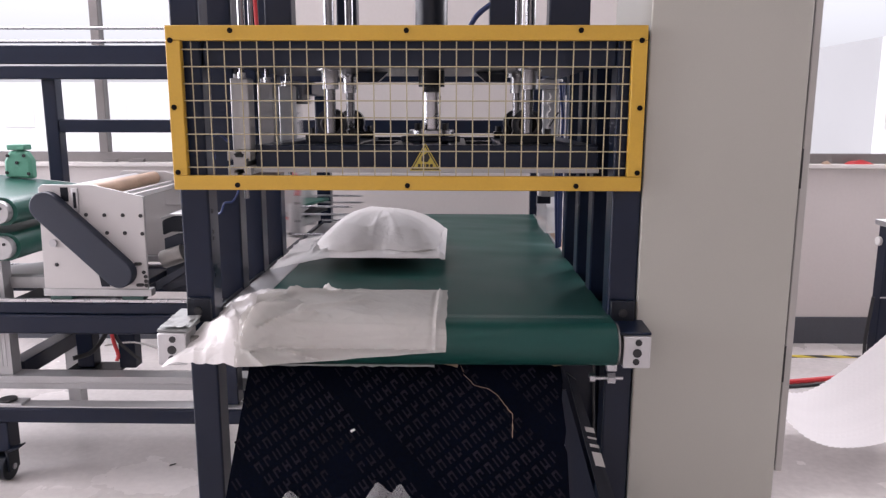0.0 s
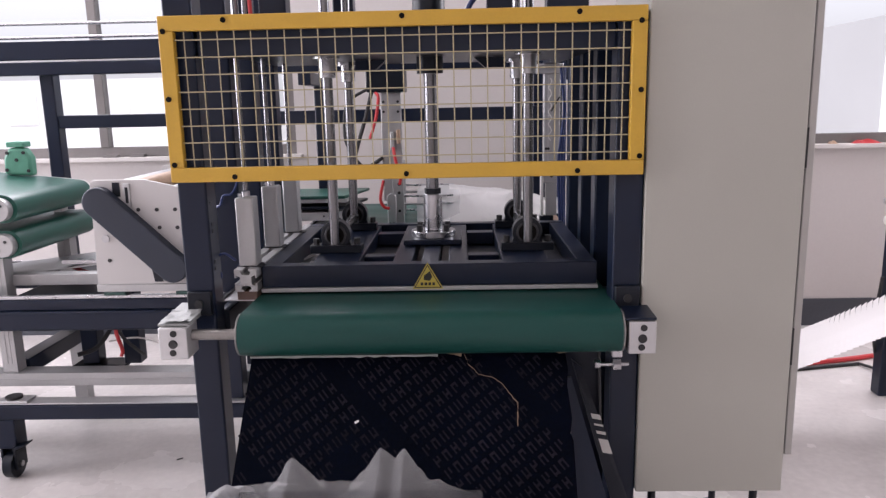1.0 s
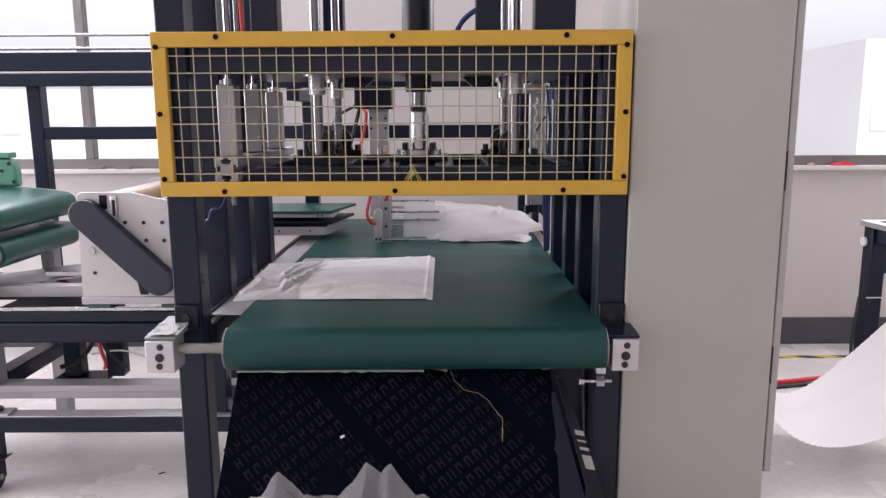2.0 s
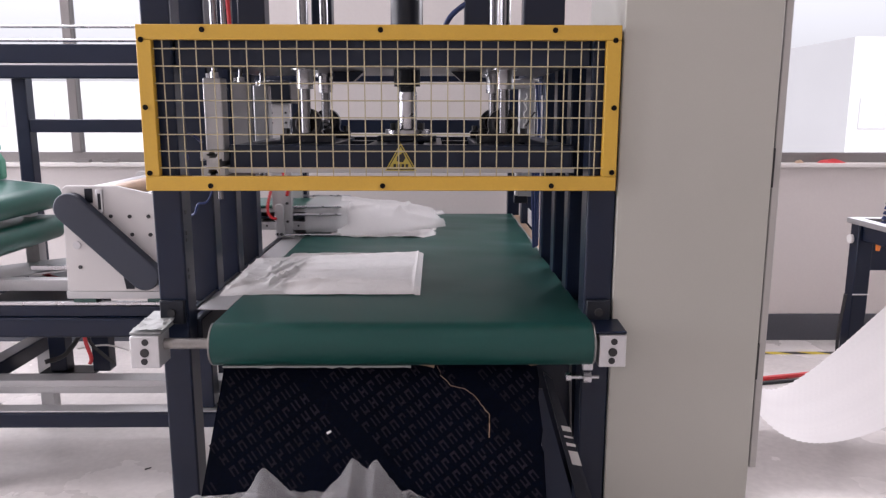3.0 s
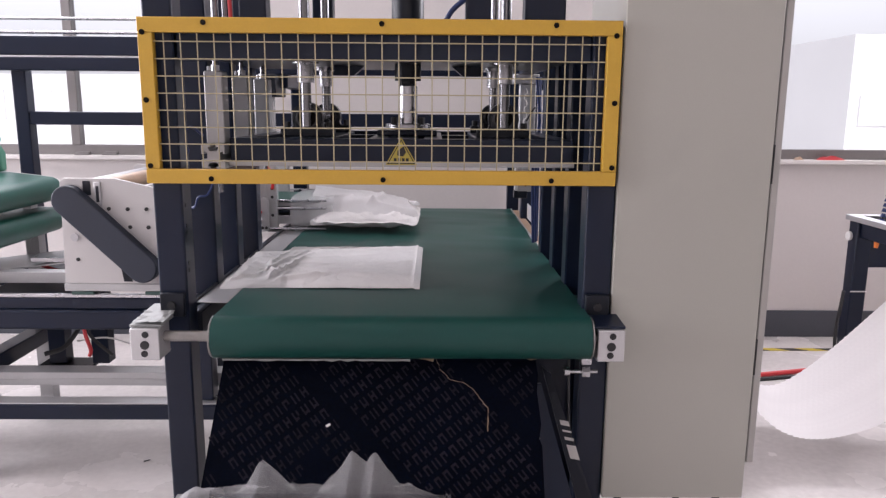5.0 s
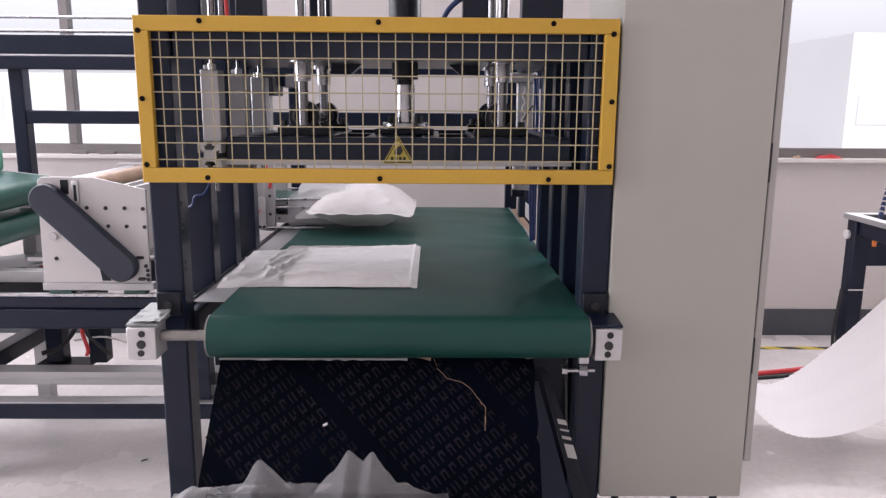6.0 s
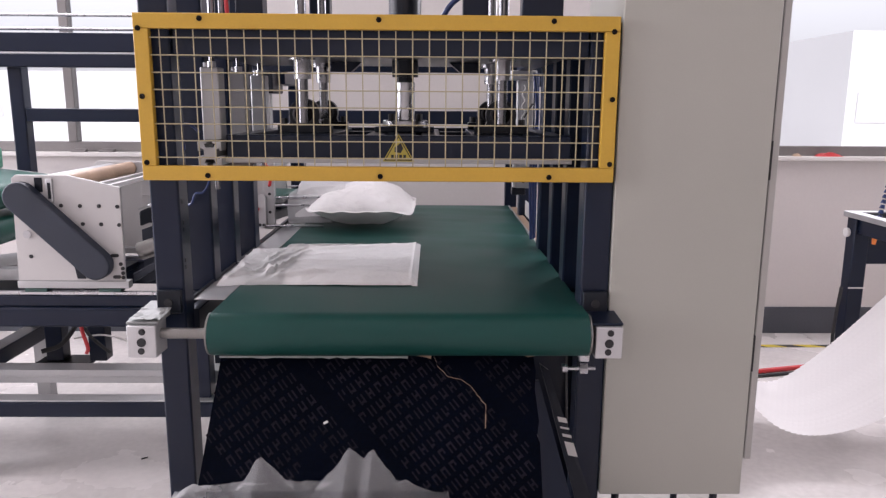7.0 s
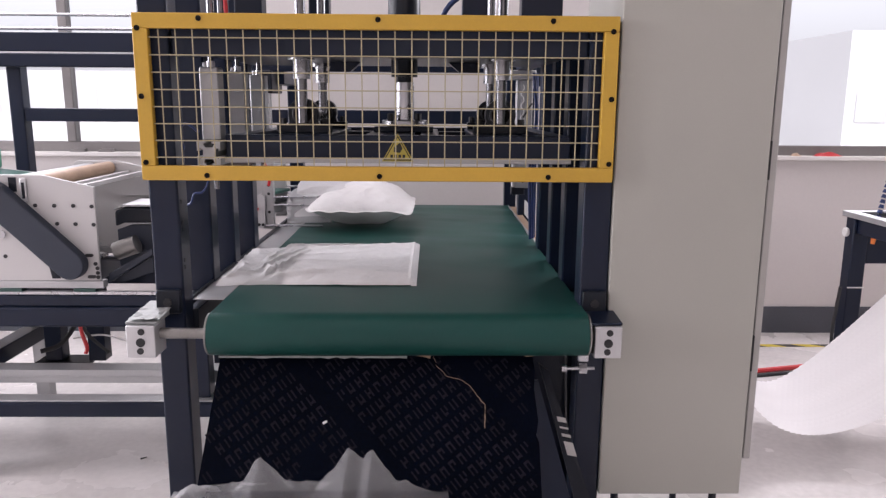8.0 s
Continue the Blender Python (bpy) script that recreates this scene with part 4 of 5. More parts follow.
    part("belt_lip", prism(bm_new(), capsule(-3.4, z1, -1.62, z0, r + 0.001, 14), "y", 1.4605, 1.466), M_CORD, infeed, "pale belt edge")
for x in (-1.72, -3.2):
    for y in (0.885, 1.39):
        b = box(bm_new(), x, x + 0.06, y, y + 0.06, 0.4025 if y < 1 else 0.0, 0.90)
        for k in (0.018, 0.036):
            box(b, x + k, x + k + 0.006, y - 0.0012, y, 0.44, 0.90)
        part("profile_leg", b, M_ALUP, infeed, "slotted aluminium leg", bevel=0.002)
part("link_block", box(bm_new(), -1.72, -1.68, 1.39, 1.45, 0.985, 1.05), M_ALU, infeed, bevel=0.003)
gear = thing("green_bearing_unit", (-1.86, 1.44, 1.19), "pale green cast bearing unit on the feeding belt", "bearing")
b = prism(bm_new(), [(-1.925, 1.165), (-1.80, 1.155), (-1.798, 1.24), (-1.825, 1.285), (-1.895, 1.285), (-1.922, 1.24)], "y", 1.395, 1.45)
part("housing", b, M_GREEN, gear, bevel=0.012)
part("lid", box(bm_new(), -1.90, -1.82, 1.39, 1.455, 1.287, 1.312), M_GREEN, gear, bevel=0.004)
pieces("screw", bolt_mesh(0.008, 0.004), M_RUB, gear, [(-1.90, 1.394, 1.262), (-1.86, 1.394, 1.23), (-1.825, 1.394, 1.262), (-1.91, 1.394, 1.185), (-1.81, 1.394, 1.18)])

# feeding carriage; its places are those of the carriage at the right end of its stroke
car = thing("feed_carriage", (-1.04, 1.1, 0.742), "white side plates and dark belt cover of a sliding feeding carriage", "carriage")


def side_outline():
    return [(-1.246, 0.786), (-0.843, 0.786), (-0.838, 1.143), (-1.03, 1.187), (-1.22, 1.188), (-1.236, 1.175)]


near = part("side_plate", prism(bm_new(), side_outline(), "y", 0.80, 0.814), M_WHITE, car, "white powder-coated side plate", bevel=0.002)
part("side_plate", prism(bm_new(), side_outline(), "y", 1.49, 1.504), M_WHITE, car, "white powder-coated side plate", bevel=0.002)
part("base_bar", box(bm_new(), -1.25, -0.83, 0.796, 0.836, 0.757, 0.7855), M_ALUP, car, bevel=0.002)
part("base_bar", box(bm_new(), -1.25, -0.83, 1.47, 1.51, 0.757, 0.7855), M_ALUP, car, bevel=0.002)
for x in (-1.225, -0.945):
    for y in (0.794, 1.469):
        part("slide_block", box(bm_new(), x, x + 0.085, y, y + 0.042, 0.7425, 0.7565), M_DGREEN, car, "green slide block", bevel=0.002)
part("belt_cover", prism(bm_new(), capsule(-1.195, 1.108, -0.935, 0.855, 0.056, 12), "y", 0.752, 0.799), M_ARM, car, "dark slanted drive belt cover", bevel=0.005)
pieces("bolt", bolt_mesh(0.0075, 0.003), M_RUB, near, [(x, 0.80, z) for x, z in ((-1.06, 1.074), (-0.99, 1.073), (-0.92, 1.073), (-0.852, 1.071), (-0.985, 1.005), (-0.917, 1.004), (-0.85, 1.002), (-1.19, 0.88), (-0.855, 0.852), (-0.849, 0.835), (-0.849, 0.817), (-0.849, 0.80))])
part("hub", cyl(bm_new(), (-1.195, 0.80, 0.965), (-1.195, 0.794, 0.965), 0.015, 20), M_STEEL, near)
part("slot_plate", box(bm_new(), -1.150, -1.122, 0.797, 0.7998, 1.125, 1.178), M_BLACK, near)
part("tension_slot", box(bm_new(), -1.108, -1.083, 0.793, 0.7998, 1.085, 1.175), M_ALU, near, bevel=0.003)
part("slot_gap", box(bm_new(), -1.101, -1.090, 0.792, 0.7929, 1.10, 1.16), M_BLACK, near)
part("slot_plate", prism(bm_new(), [(-1.03, 0.845), (-1.00, 0.84), (-0.99, 0.795), (-1.022, 0.795)], "y", 0.797, 0.7998), M_BLACK, near)
for x, z in ((-0.875, 0.885), (-0.872, 0.802)):
    part("oval_nut", prism(bm_new(), capsule(x - 0.009, z, x + 0.009, z, 0.006, 6), "y", 0.794, 0.7998), M_RUB, near)
part("lip_roller", cyl(bm_new(), (-1.075, 0.815, 1.155), (-1.075, 1.489, 1.155), 0.03, 24), M_BROWN, car, "tan covered roller")
part("bright_roller", cyl(bm_new(), (-1.16, 0.815, 1.145), (-1.16, 1.489, 1.145), 0.033, 24), M_ALUP, car, "bright roller")
for x in (-1.0, -0.93):
    part("tie_bar", box(bm_new(), x, x + 0.018, 0.8145, 1.4895, 1.125, 1.143), M_WHITE, car, bevel=0.002)
# belt bed running on to the nose
b = box(bm_new(), -1.0, -0.385, 1.54, 1.86, 0.990, 1.008)
part("upper_bed", b, M_ALUP, car, "aluminium belt bed", bevel=0.002)
b = prism(bm_new(), [(-1.02, 1.535), (-0.395, 1.535), (-0.315, 1.865), (-1.02, 1.865)], "z", 1.0085, 1.023)
part("upper_nose_belt", b, M_BELT2, car, "green nose belt", bevel=0.004)
b = prism(bm_new(), [(-1.0, 1.54), (-0.395, 1.54), (-0.325, 1.86), (-1.0, 1.86)], "z", 0.957, 0.972)
part("lower_nose_belt", b, M_BLACK, car, bevel=0.003)
b = prism(bm_new(), [(-0.98, 1.545), (-0.43, 1.545), (-0.36, 1.85), (-0.98, 1.85)], "z", 0.904, 0.944)
part("lower_bed", b, M_ALUP, car, "aluminium lower bed", bevel=0.002)
part("bed_web", box(bm_new(), -0.95, -0.50, 1.68, 1.70, 0.9445, 0.9565), M_BLACK, car)
part("bed_web", box(bm_new(), -0.95, -0.50, 1.68, 1.70, 0.9725, 0.9895), M_BLACK, car)
part("bed_mount", box(bm_new(), -1.0, -0.90, 1.505, 1.534, 0.92, 1.02), M_ALUP, car)
pieces("screw", bolt_mesh(0.005, 0.002), M_RUB, car, [(-0.46, 1.54, 0.999), (-0.44, 1.54, 0.999), (-0.65, 1.545, 0.925), (-0.50, 1.545, 0.925)])
part("back_board", box(bm_new(), -1.02, -0.70, 1.465, 1.489, 1.03, 1.12), M_WHITE, car, bevel=0.002)
arch = [(-0.835, 1.03), (-0.80, 1.045), (-0.66, 1.045), (-0.66, 0.985), (-0.80, 0.985), (-0.835, 0.97)]
part("belt_return", prism(bm_new(), arch, "y", 0.95, 1.14), M_BLACK, car, "black return belt", bevel=0.008)
part("return_cover", prism(bm_new(), [(-0.836, 1.035), (-0.80, 1.05), (-0.66, 1.05), (-0.66, 1.058), (-0.80, 1.058), (-0.836, 1.043)], "y", 0.95, 1.14), M_ALUP, car, bevel=0.001)
part("side_cheek", prism(bm_new(), [(-0.836, 0.955), (-0.78, 0.975), (-0.66, 0.975), (-0.66, 0.86), (-0.836, 0.80)], "y", 0.97, 0.985), M_ARM, car, bevel=0.002)
part("motor", cyl(bm_new(), (-0.83, 0.93, 0.875), (-0.745, 0.93, 0.905), 0.036, 24), M_DSTEEL, car, "drive motor")
part("link_arm", prism(bm_new(), [(-0.836, 0.80), (-0.66, 0.90), (-0.66, 0.875), (-0.836, 0.765)], "y", 0.86, 0.88), M_ARM, car, "dark slanted link arm", bevel=0.002)
part("lower_arm", prism(bm_new(), [(-0.836, 0.765), (-0.67, 0.865), (-0.67, 0.80), (-0.79, 0.76)], "y", 0.885, 0.90), M_ARM, car, bevel=0.002)

# tall frame behind the line
gantry = thing("overhead_frame", (-0.7, 2.0, 0), "dark steel frame behind the machine with two rails on top", "frame")
for x in (-2.035, -0.60, 0.615):
    part("post", box(bm_new(), x, x + 0.072, 1.97, 2.045, 0.0, 1.70 if x < -1 else 1.60), M_SLATE, gantry, bevel=0.006)
part("middle_beam", box(bm_new(), -1.962, 0.614, 1.975, 2.04, 1.352, 1.42), M_SLATE, gantry, bevel=0.005)
part("upper_beam", box(bm_new(), -4.5, -0.62, 1.93, 2.03, 1.702, 1.797), M_SLATE, gantry, bevel=0.006)
part("lower_beam", box(bm_new(), -4.5, -0.62, 1.90, 1.9695, 1.625, 1.69), M_SLATE, gantry, bevel=0.006)
part("bright_edge", box(bm_new(), -4.5, -0.62, 1.902, 1.93, 1.691, 1.699), M_ALU, gantry, "bright strip")
for z in (1.886, 1.818):
    part("slide_rod", cyl(bm_new(), (-4.4, 1.98, z), (-0.62, 1.98, z), 0.008, 14), M_STEEL, gantry, "bright slide rod")
for x in (-2.33, -0.95):
    part("rod_clamp", box(bm_new(), x - 0.05, x + 0.05, 1.94, 2.02, 1.797, 1.90), M_ARM, gantry, bevel=0.015)
part("gripper_rail", box(bm_new(), -0.92, 0.95, 1.60, 1.68, 1.6005, 1.66), M_SLATE, gantry, bevel=0.004)
for x in (-0.60, 0.62):
    part("rail_tie", box(bm_new(), x, x + 0.06, 1.60, 1.9695, 1.54, 1.60), M_SLATE, gantry, bevel=0.004)

# film clamp column at the right of the belt
clampc = thing("clamp_column", (0.56, 1.33, 0.88), "white aluminium clamp column with a curly cord", "actuator")
part("head_plate", box(bm_new(), 0.49, 0.60, 1.30, 1.38, 1.56, 1.60), M_ALU, clampc, bevel=0.003)
part("arm", box(bm_new(), 0.52, 0.58, 1.062, 1.38, 1.601, 1.64), M_SLATE, clampc, bevel=0.004)
colm = part("column", box(bm_new(), 0.520, 0.590, 1.32, 1.37, 1.09, 1.559), M_ALUP, clampc, bevel=0.003)
for x in (0.536, 0.566):
    part("groove", box(bm_new(), x, x + 0.006, 1.3175, 1.3195, 1.12, 1.55), M_ALU, colm)
part("curly_cord", hose(bm_new(), [(0.545 + 0.007 * math.sin(i * 1.7), 1.31, 1.54 - i * 0.014) for i in range(20)], 0.002, 6, 3), M_CORD, colm, "curly white cord")
clamp_slide = part("clamp_slide", box(bm_new(), 0.532, 0.580, 1.33, 1.36, 1.095, 1.40), M_ALUP, clampc, "sliding jaw carrier of the column", bevel=0.002)
part("side_jaw", box(bm_new(), 0.508, 0.519, 1.31, 1.36, 1.095, 1.32), M_WHITE, clamp_slide, bevel=0.002)
part("jaw_block", box(bm_new(), 0.505, 0.565, 1.32, 1.36, 1.06, 1.0945), M_BLACK, clamp_slide, bevel=0.004)
part("black_lead", hose(bm_new(), [(0.55, 1.31, 1.40), (0.565, 1.30, 1.43), (0.585, 1.30, 1.46)], 0.004), M_RUB, colm)
pieces("bolt", bolt_mesh(0.006, 0.003), M_RUB, colm, [(0.53, 1.319, 1.24), (0.54, 1.319, 1.24), (0.555, 1.319, 1.12)])
part("slide_rod", cyl(bm_new(), (0.577, 1.35, 1.30), (0.577, 1.35, 1.70), 0.006, 12), M_CHROME, colm)
part("rail", box(bm_new(), 0.60, 0.63, 1.10, 1.969, 1.12, 1.14), M_ALUP, clampc, bevel=0.003)

# bag gripper; its places are those of its waiting point over the belt
grip = thing("bag_gripper", (-0.16, 1.6, 0.9), "hanging bag gripper with steel fingers, red tube and black cables", "gripper")
b = box(bm_new(), -0.205, -0.112, 1.50, 1.53, 1.0, 1.497)
part("column", b, M_ALUP, grip, "drilled aluminium column", bevel=0.003)
part("carriage_block", box(bm_new(), -0.265, -0.095, 1.47, 1.70, 1.498, 1.598), M_BLACK, grip, "black carriage block", bevel=0.006)
part("side_arm", box(bm_new(), -0.16, -0.108, 1.475, 1.498, 0.875, 1.16), M_ALUP, grip, bevel=0.003)
part("front_arm", prism(bm_new(), capsule(-0.165, 0.90, -0.165, 1.02, 0.02, 8), "y", 1.455, 1.475), M_ALU, grip, bevel=0.003)
part("far_arm", box(bm_new(), -0.19, -0.13, 1.88, 1.905, 0.875, 1.16), M_ALUP, grip, bevel=0.003)
part("cross_arm", box(bm_new(), -0.18, -0.14, 1.531, 1.879, 1.10, 1.14), M_ALUP, grip, bevel=0.003)
for z, y, x0 in ((1.023, 1.487, -0.108), (0.986, 1.487, -0.108), (0.893, 1.465, -0.16), (1.03, 1.892, -0.13), (0.995, 1.892, -0.13), (0.90, 1.892, -0.13)):
    part("finger", cyl(bm_new(), (x0, y, z), (0.12, y, z), 0.0052, 12), M_STEEL, grip, "steel finger")
pieces("bolt", bolt_mesh(0.006, 0.002), M_RUB, grip, [(-0.192, 1.50, 1.455), (-0.126, 1.50, 1.455), (-0.192, 1.50, 1.41), (-0.126, 1.50, 1.41)])
pieces("bolt", bolt_mesh(0.007, 0.002), M_RUB, grip, [(-0.13, 1.475, 1.08), (-0.13, 1.475, 1.04), (-0.13, 1.475, 0.955), (-0.175, 1.455, 0.898), (-0.157, 1.455, 0.898)])
part("valve", box(bm_new(), -0.165, -0.145, 1.47, 1.499, 1.235, 1.32), M_ALU, grip, bevel=0.004)
part("valve", box(bm_new(), -0.135, -0.118, 1.47, 1.499, 1.265, 1.33), M_BROWN, grip, bevel=0.004)
part("red_tube", hose(bm_new(), [(-0.225, 1.48, 1.50), (-0.21, 1.46, 1.47), (-0.225, 1.46, 1.38), (-0.255, 1.465, 1.29)], 0.007), M_RED, grip, "red air tube")
part("red_tube", hose(bm_new(), [(-0.15, 1.465, 1.25), (-0.14, 1.45, 1.19), (-0.12, 1.45, 1.12), (-0.125, 1.46, 1.08)], 0.007), M_RED, grip, "red air tube")
part("red_tube", hose(bm_new(), [(-0.2, 1.46, 1.10), (-0.215, 1.445, 1.02), (-0.20, 1.445, 0.98), (-0.175, 1.45, 0.97)], 0.007), M_RED, grip, "red air tube")
part("black_cable", hose(bm_new(), [(-0.25, 1.55, 1.50), (-0.28, 1.52, 1.38), (-0.32, 1.50, 1.25), (-0.345, 1.49, 1.15), (-0.33, 1.48, 1.12), (-0.28, 1.48, 1.15), (-0.22, 1.49, 1.19), (-0.205, 1.50, 1.20)], 0.009), M_RUB, grip, "black cable loop")
part("black_cable", hose(bm_new(), [(-0.26, 1.56, 1.52), (-0.36, 1.52, 1.45), (-0.375, 1.5, 1.3), (-0.34, 1.49, 1.22), (-0.30, 1.48, 1.17), (-0.24, 1.485, 1.14), (-0.205, 1.5, 1.13)], 0.007), M_RUB, grip, "black cable loop")

# ---- stand at the right ----
bench = thing("work_bench", (2.5, 1.1, 0), "dark slate steel bench frame standing on the floor", "bench")
for x, y in ((2.14, 1.5), (3.2, 1.5), (2.14, 0.62), (3.2, 0.62)):
    part("leg", box(bm_new(), x, x + 0.075, y, y + 0.075, 0.0, 0.935), M_SLATE, bench, bevel=0.006)
for x0, x1, y0, y1 in ((2.12, 2.175, 0.60, 1.58), (3.245, 3.3, 0.60, 1.58), (2.1755, 3.2445, 1.535, 1.58), (2.1755, 3.2445, 0.60, 0.645)):
    part("top_bar", box(bm_new(), x0, x1, y0, y1, 0.936, 0.962), M_ALU, bench, "worn steel top bar", bevel=0.003)
part("apron", box(bm_new(), 2.216, 3.199, 1.515, 1.56, 0.71, 0.934), M_SLATE, bench, bevel=0.005)
part("apron", box(bm_new(), 2.155, 2.20, 0.696, 1.499, 0.86, 0.934), M_SLATE, bench, bevel=0.005)
part("cable_tie", box(bm_new(), 2.137, 2.218, 1.497, 1.4995, 0.592, 0.598), M_CORD, bench, "white cable tie")
part("knob", cyl(bm_new(), (2.139, 1.55, 0.86), (2.122, 1.55, 0.86), 0.022, 20), M_CORD, bench, "white round knob", bevel=0.004)
bench.location.x += 0.03
noz = thing("coolant_nozzle", (2.26, 1.42, 0.86), "dark blue jointed hose with an orange nozzle", "nozzle")
for i in range(12):
    u = i / 11
    p = Vector((2.222 + 0.01 * math.sin(u * 3) + 0.05 * u * u, 1.42 + 0.02 * u, 0.875 + 0.26 * u))
    part("joint", cyl(bm_new(), p, p + Vector((0.004, 0, 0.017)), 0.0125, 12, 0.009), M_BLUE, noz)
part("tip", cyl(bm_new(), (2.221, 1.42, 0.872), (2.217, 1.418, 0.825), 0.014, 12, 0.009), M_ORANGE, noz, "orange plastic tip")
part("bracket", box(bm_new(), 2.28, 2.34, 1.44, 1.505, 0.89, 0.97), M_RUB, noz, bevel=0.004)
hz = thing("floor_hose", (2.2, 1.95, 0), "red air hose lying on the floor", "hose")
part("hose_run", hose(bm_new(), [(1.2, 1.78, 0.014), (1.7, 1.86, 0.014), (2.1, 1.95, 0.014), (2.4, 2.03, 0.014), (2.75, 2.15, 0.014), (3.4, 2.3, 0.014)], 0.014), M_RED, hz)
hz2 = thing("floor_cable", (2.2, 1.9, 0), "black cable on the floor rising along the bench leg", "cable")
part("cable_run", hose(bm_new(), [(1.2, 1.74, 0.01), (1.7, 1.81, 0.01), (2.1, 1.89, 0.01), (2.3, 1.93, 0.01)], 0.010), M_RUB, hz2)
part("cable_run", hose(bm_new(), [(2.3, 1.93, 0.01), (2.33, 1.80, 0.03), (2.20, 1.60, 0.15), (2.13, 1.52, 0.35), (2.13, 1.49, 0.6)], 0.008), M_RUB, hz2)
# bits on the sills
for x, w, h, m, lab in ((2.62, 0.17, 0.03, M_RED, "red plastic strip on the sill"), (2.42, 0.05, 0.022, M_BROWN, "small tan lump on the sill"), (2.22, 0.06, 0.018, M_CORD, "crumpled paper scrap on the sill")):
    t_ = thing("sill_clutter", (x, Y_WALL - 0.02, 1.152), lab, "clutter")
    b = sheet(bm_new(), 8, 4, lambda u, v: (x - w / 2 + w * u, Y_WALL - 0.045 + 0.05 * v, 1.1525 + h * math.sin(math.pi * u) ** 0.4 * math.sin(math.pi * v) ** 0.4 * (0.7 + 0.4 * noise.noise((u * 4, v * 3, x)))))
    part("lump", b, m, t_)
for x in (-2.02, -1.85):
    t_ = thing("window_latch", (x, Y_WALL - 0.02, 1.152), "small metal window latch lying on the sill", "latch")
    b = box(bm_new(), x - 0.045, x + 0.045, Y_WALL - 0.04, Y_WALL + 0.0, 1.1525, 1.165)
    box(b, x - 0.03, x + 0.05, Y_WALL - 0.03, Y_WALL - 0.01, 1.165, 1.173)
    part("latch_body", b, M_WINF, t_, bevel=0.002)
for x, y, w in ((-1.32, 0.42, 0.03), (-1.05, 0.9, 0.018), (2.2, 1.4, 0.015)):
    t_ = thing("floor_scrap", (x, y, 0), "small dark scrap lying on the floor", "scrap")
    part("scrap", prism(bm_new(), [(x, y), (x + w, y + w * 0.9), (x + w * 1.1, y + w * 1.2), (x - w * 0.1, y + w * 0.4)], "z", 0.0005, 0.004), M_RUB, t_)

# ---- bags ----
def wrinkle(x, y, s, seed):
    """Creased cloth: ridges at two sizes."""
    a = 1 - abs(noise.noise((x * s, y * s, seed))) * 2.2
    c = 1 - abs(noise.noise((x * s * 2.3 + 4, y * s * 2.3, seed + 7))) * 2.2
    return 0.65 * max(a, 0) ** 2 + 0.35 * max(c, 0) ** 2


def folds(x, y, lines):
    """Sharp pressed folds: each line runs from (x0, y0) to (x1, y1) with a height and a width."""
    h = 0.0
    for x0, y0, x1, y1, up, w in lines:
        dx, dy = x1 - x0, y1 - y0
        t = max(0.0, min(1.0, ((x - x0) * dx + (y - y0) * dy) / (dx * dx + dy * dy)))
        side = ((x - x0) * dy - (y - y0) * dx) / math.hypot(dx, dy)
        d = math.hypot(x - x0 - t * dx, y - y0 - t * dy) / w
        if d < 3:
            h += 1.5 * up * (math.exp(-d * 2.2) if side > 0 else math.exp(-(d * 0.8) ** 2)) * (1 - 0.6 * t)
    return h


def pillow_height(rho):
    return max(0.0, 1 - rho ** 2.1) ** 0.9


NB, NL = 10, 9


def pillow_shells(bag, cx, cy, cz, a, b2, mat_, seed, up, low, hemmed, soft):
    """The filled body: rings of cloth, one above the other, that sink into each other when the bag is pressed flat."""
    def rho_at(h):
        lo, hi = 0.0, 1.0
        for _ in range(40):
            m_ = (lo + hi) / 2
            lo, hi = (m_, hi) if pillow_height(m_) > h else (lo, m_)
        return lo
    shells = []
    for count, height, sign in ((NB, up, 1), (NL, low, -1)):
        cuts = [1.0] + [rho_at(k / count) for k in range(1, count)] + [0.0]
        for k in range(count):
            hem = hemmed and k == 0 and sign > 0
            r0, r1 = 1.055 if hem else min(1.0, cuts[k] + (0.004 if k else 0)), cuts[k + 1]
            zb = height * k / count
            bm = bm_new()

            def f(u, v, r0=r0, r1=r1, zb=zb):
                w = 2 * math.pi * u
                r = r0 + (r1 - r0) * v
                c_, s_ = math.cos(w), math.sin(w)
                n_ = (abs(c_) ** 5.5 + abs(s_) ** 5.5) ** (-1 / 5.5) * (1 - 0.05 * abs(math.cos(2 * w)) ** 3)
                x, y = a * r * n_ * c_, b2 * r * n_ * s_
                crease = 1 + 0.025 * math.sin(w * 7 + seed) * r ** 6 + 0.03 * noise.noise((x * 9, y * 9, seed))
                # folds run from the corners and the seam towards the middle
                pleat = 0.009 * min(1, r) * (1 - abs(math.sin(w * 5.5 + seed + 2 * noise.noise((c_ * 2, s_ * 2, seed))))) ** 3 * math.sin(math.pi * min(1, r)) * (0.5 + r)
                ruffle = (0.016 * noise.noise((c_ * 3.5, s_ * 3.5, seed + 1)) + 0.0025 * math.sin(w * 13 + 3 * c_) - 0.006) * max(0.0, r - 0.96) / 0.11 if r > 0.96 else 0.0
                lump = 0.028 * noise.noise((x * 4, y * 4, seed + 5)) * (1 - min(1, r) ** 4) + 0.007 * noise.noise((x * 14, y * 14, seed + 2)) * max(0, 1 - r) + 0.011 * wrinkle(x, y, 6, seed) * (1 - min(1, r) ** 6)
                return (cx + x * crease, cy + y * crease, cz + sign * (height * pillow_height(r) - zb) + sign * pleat + ruffle + soft * lump * (1 if sign > 0 else 0.2))
            sheet(bm, 120, 10 if hem or k == count - 1 else 4, f)
            bmesh.ops.remove_doubles(bm, verts=bm.verts, dist=1e-5)
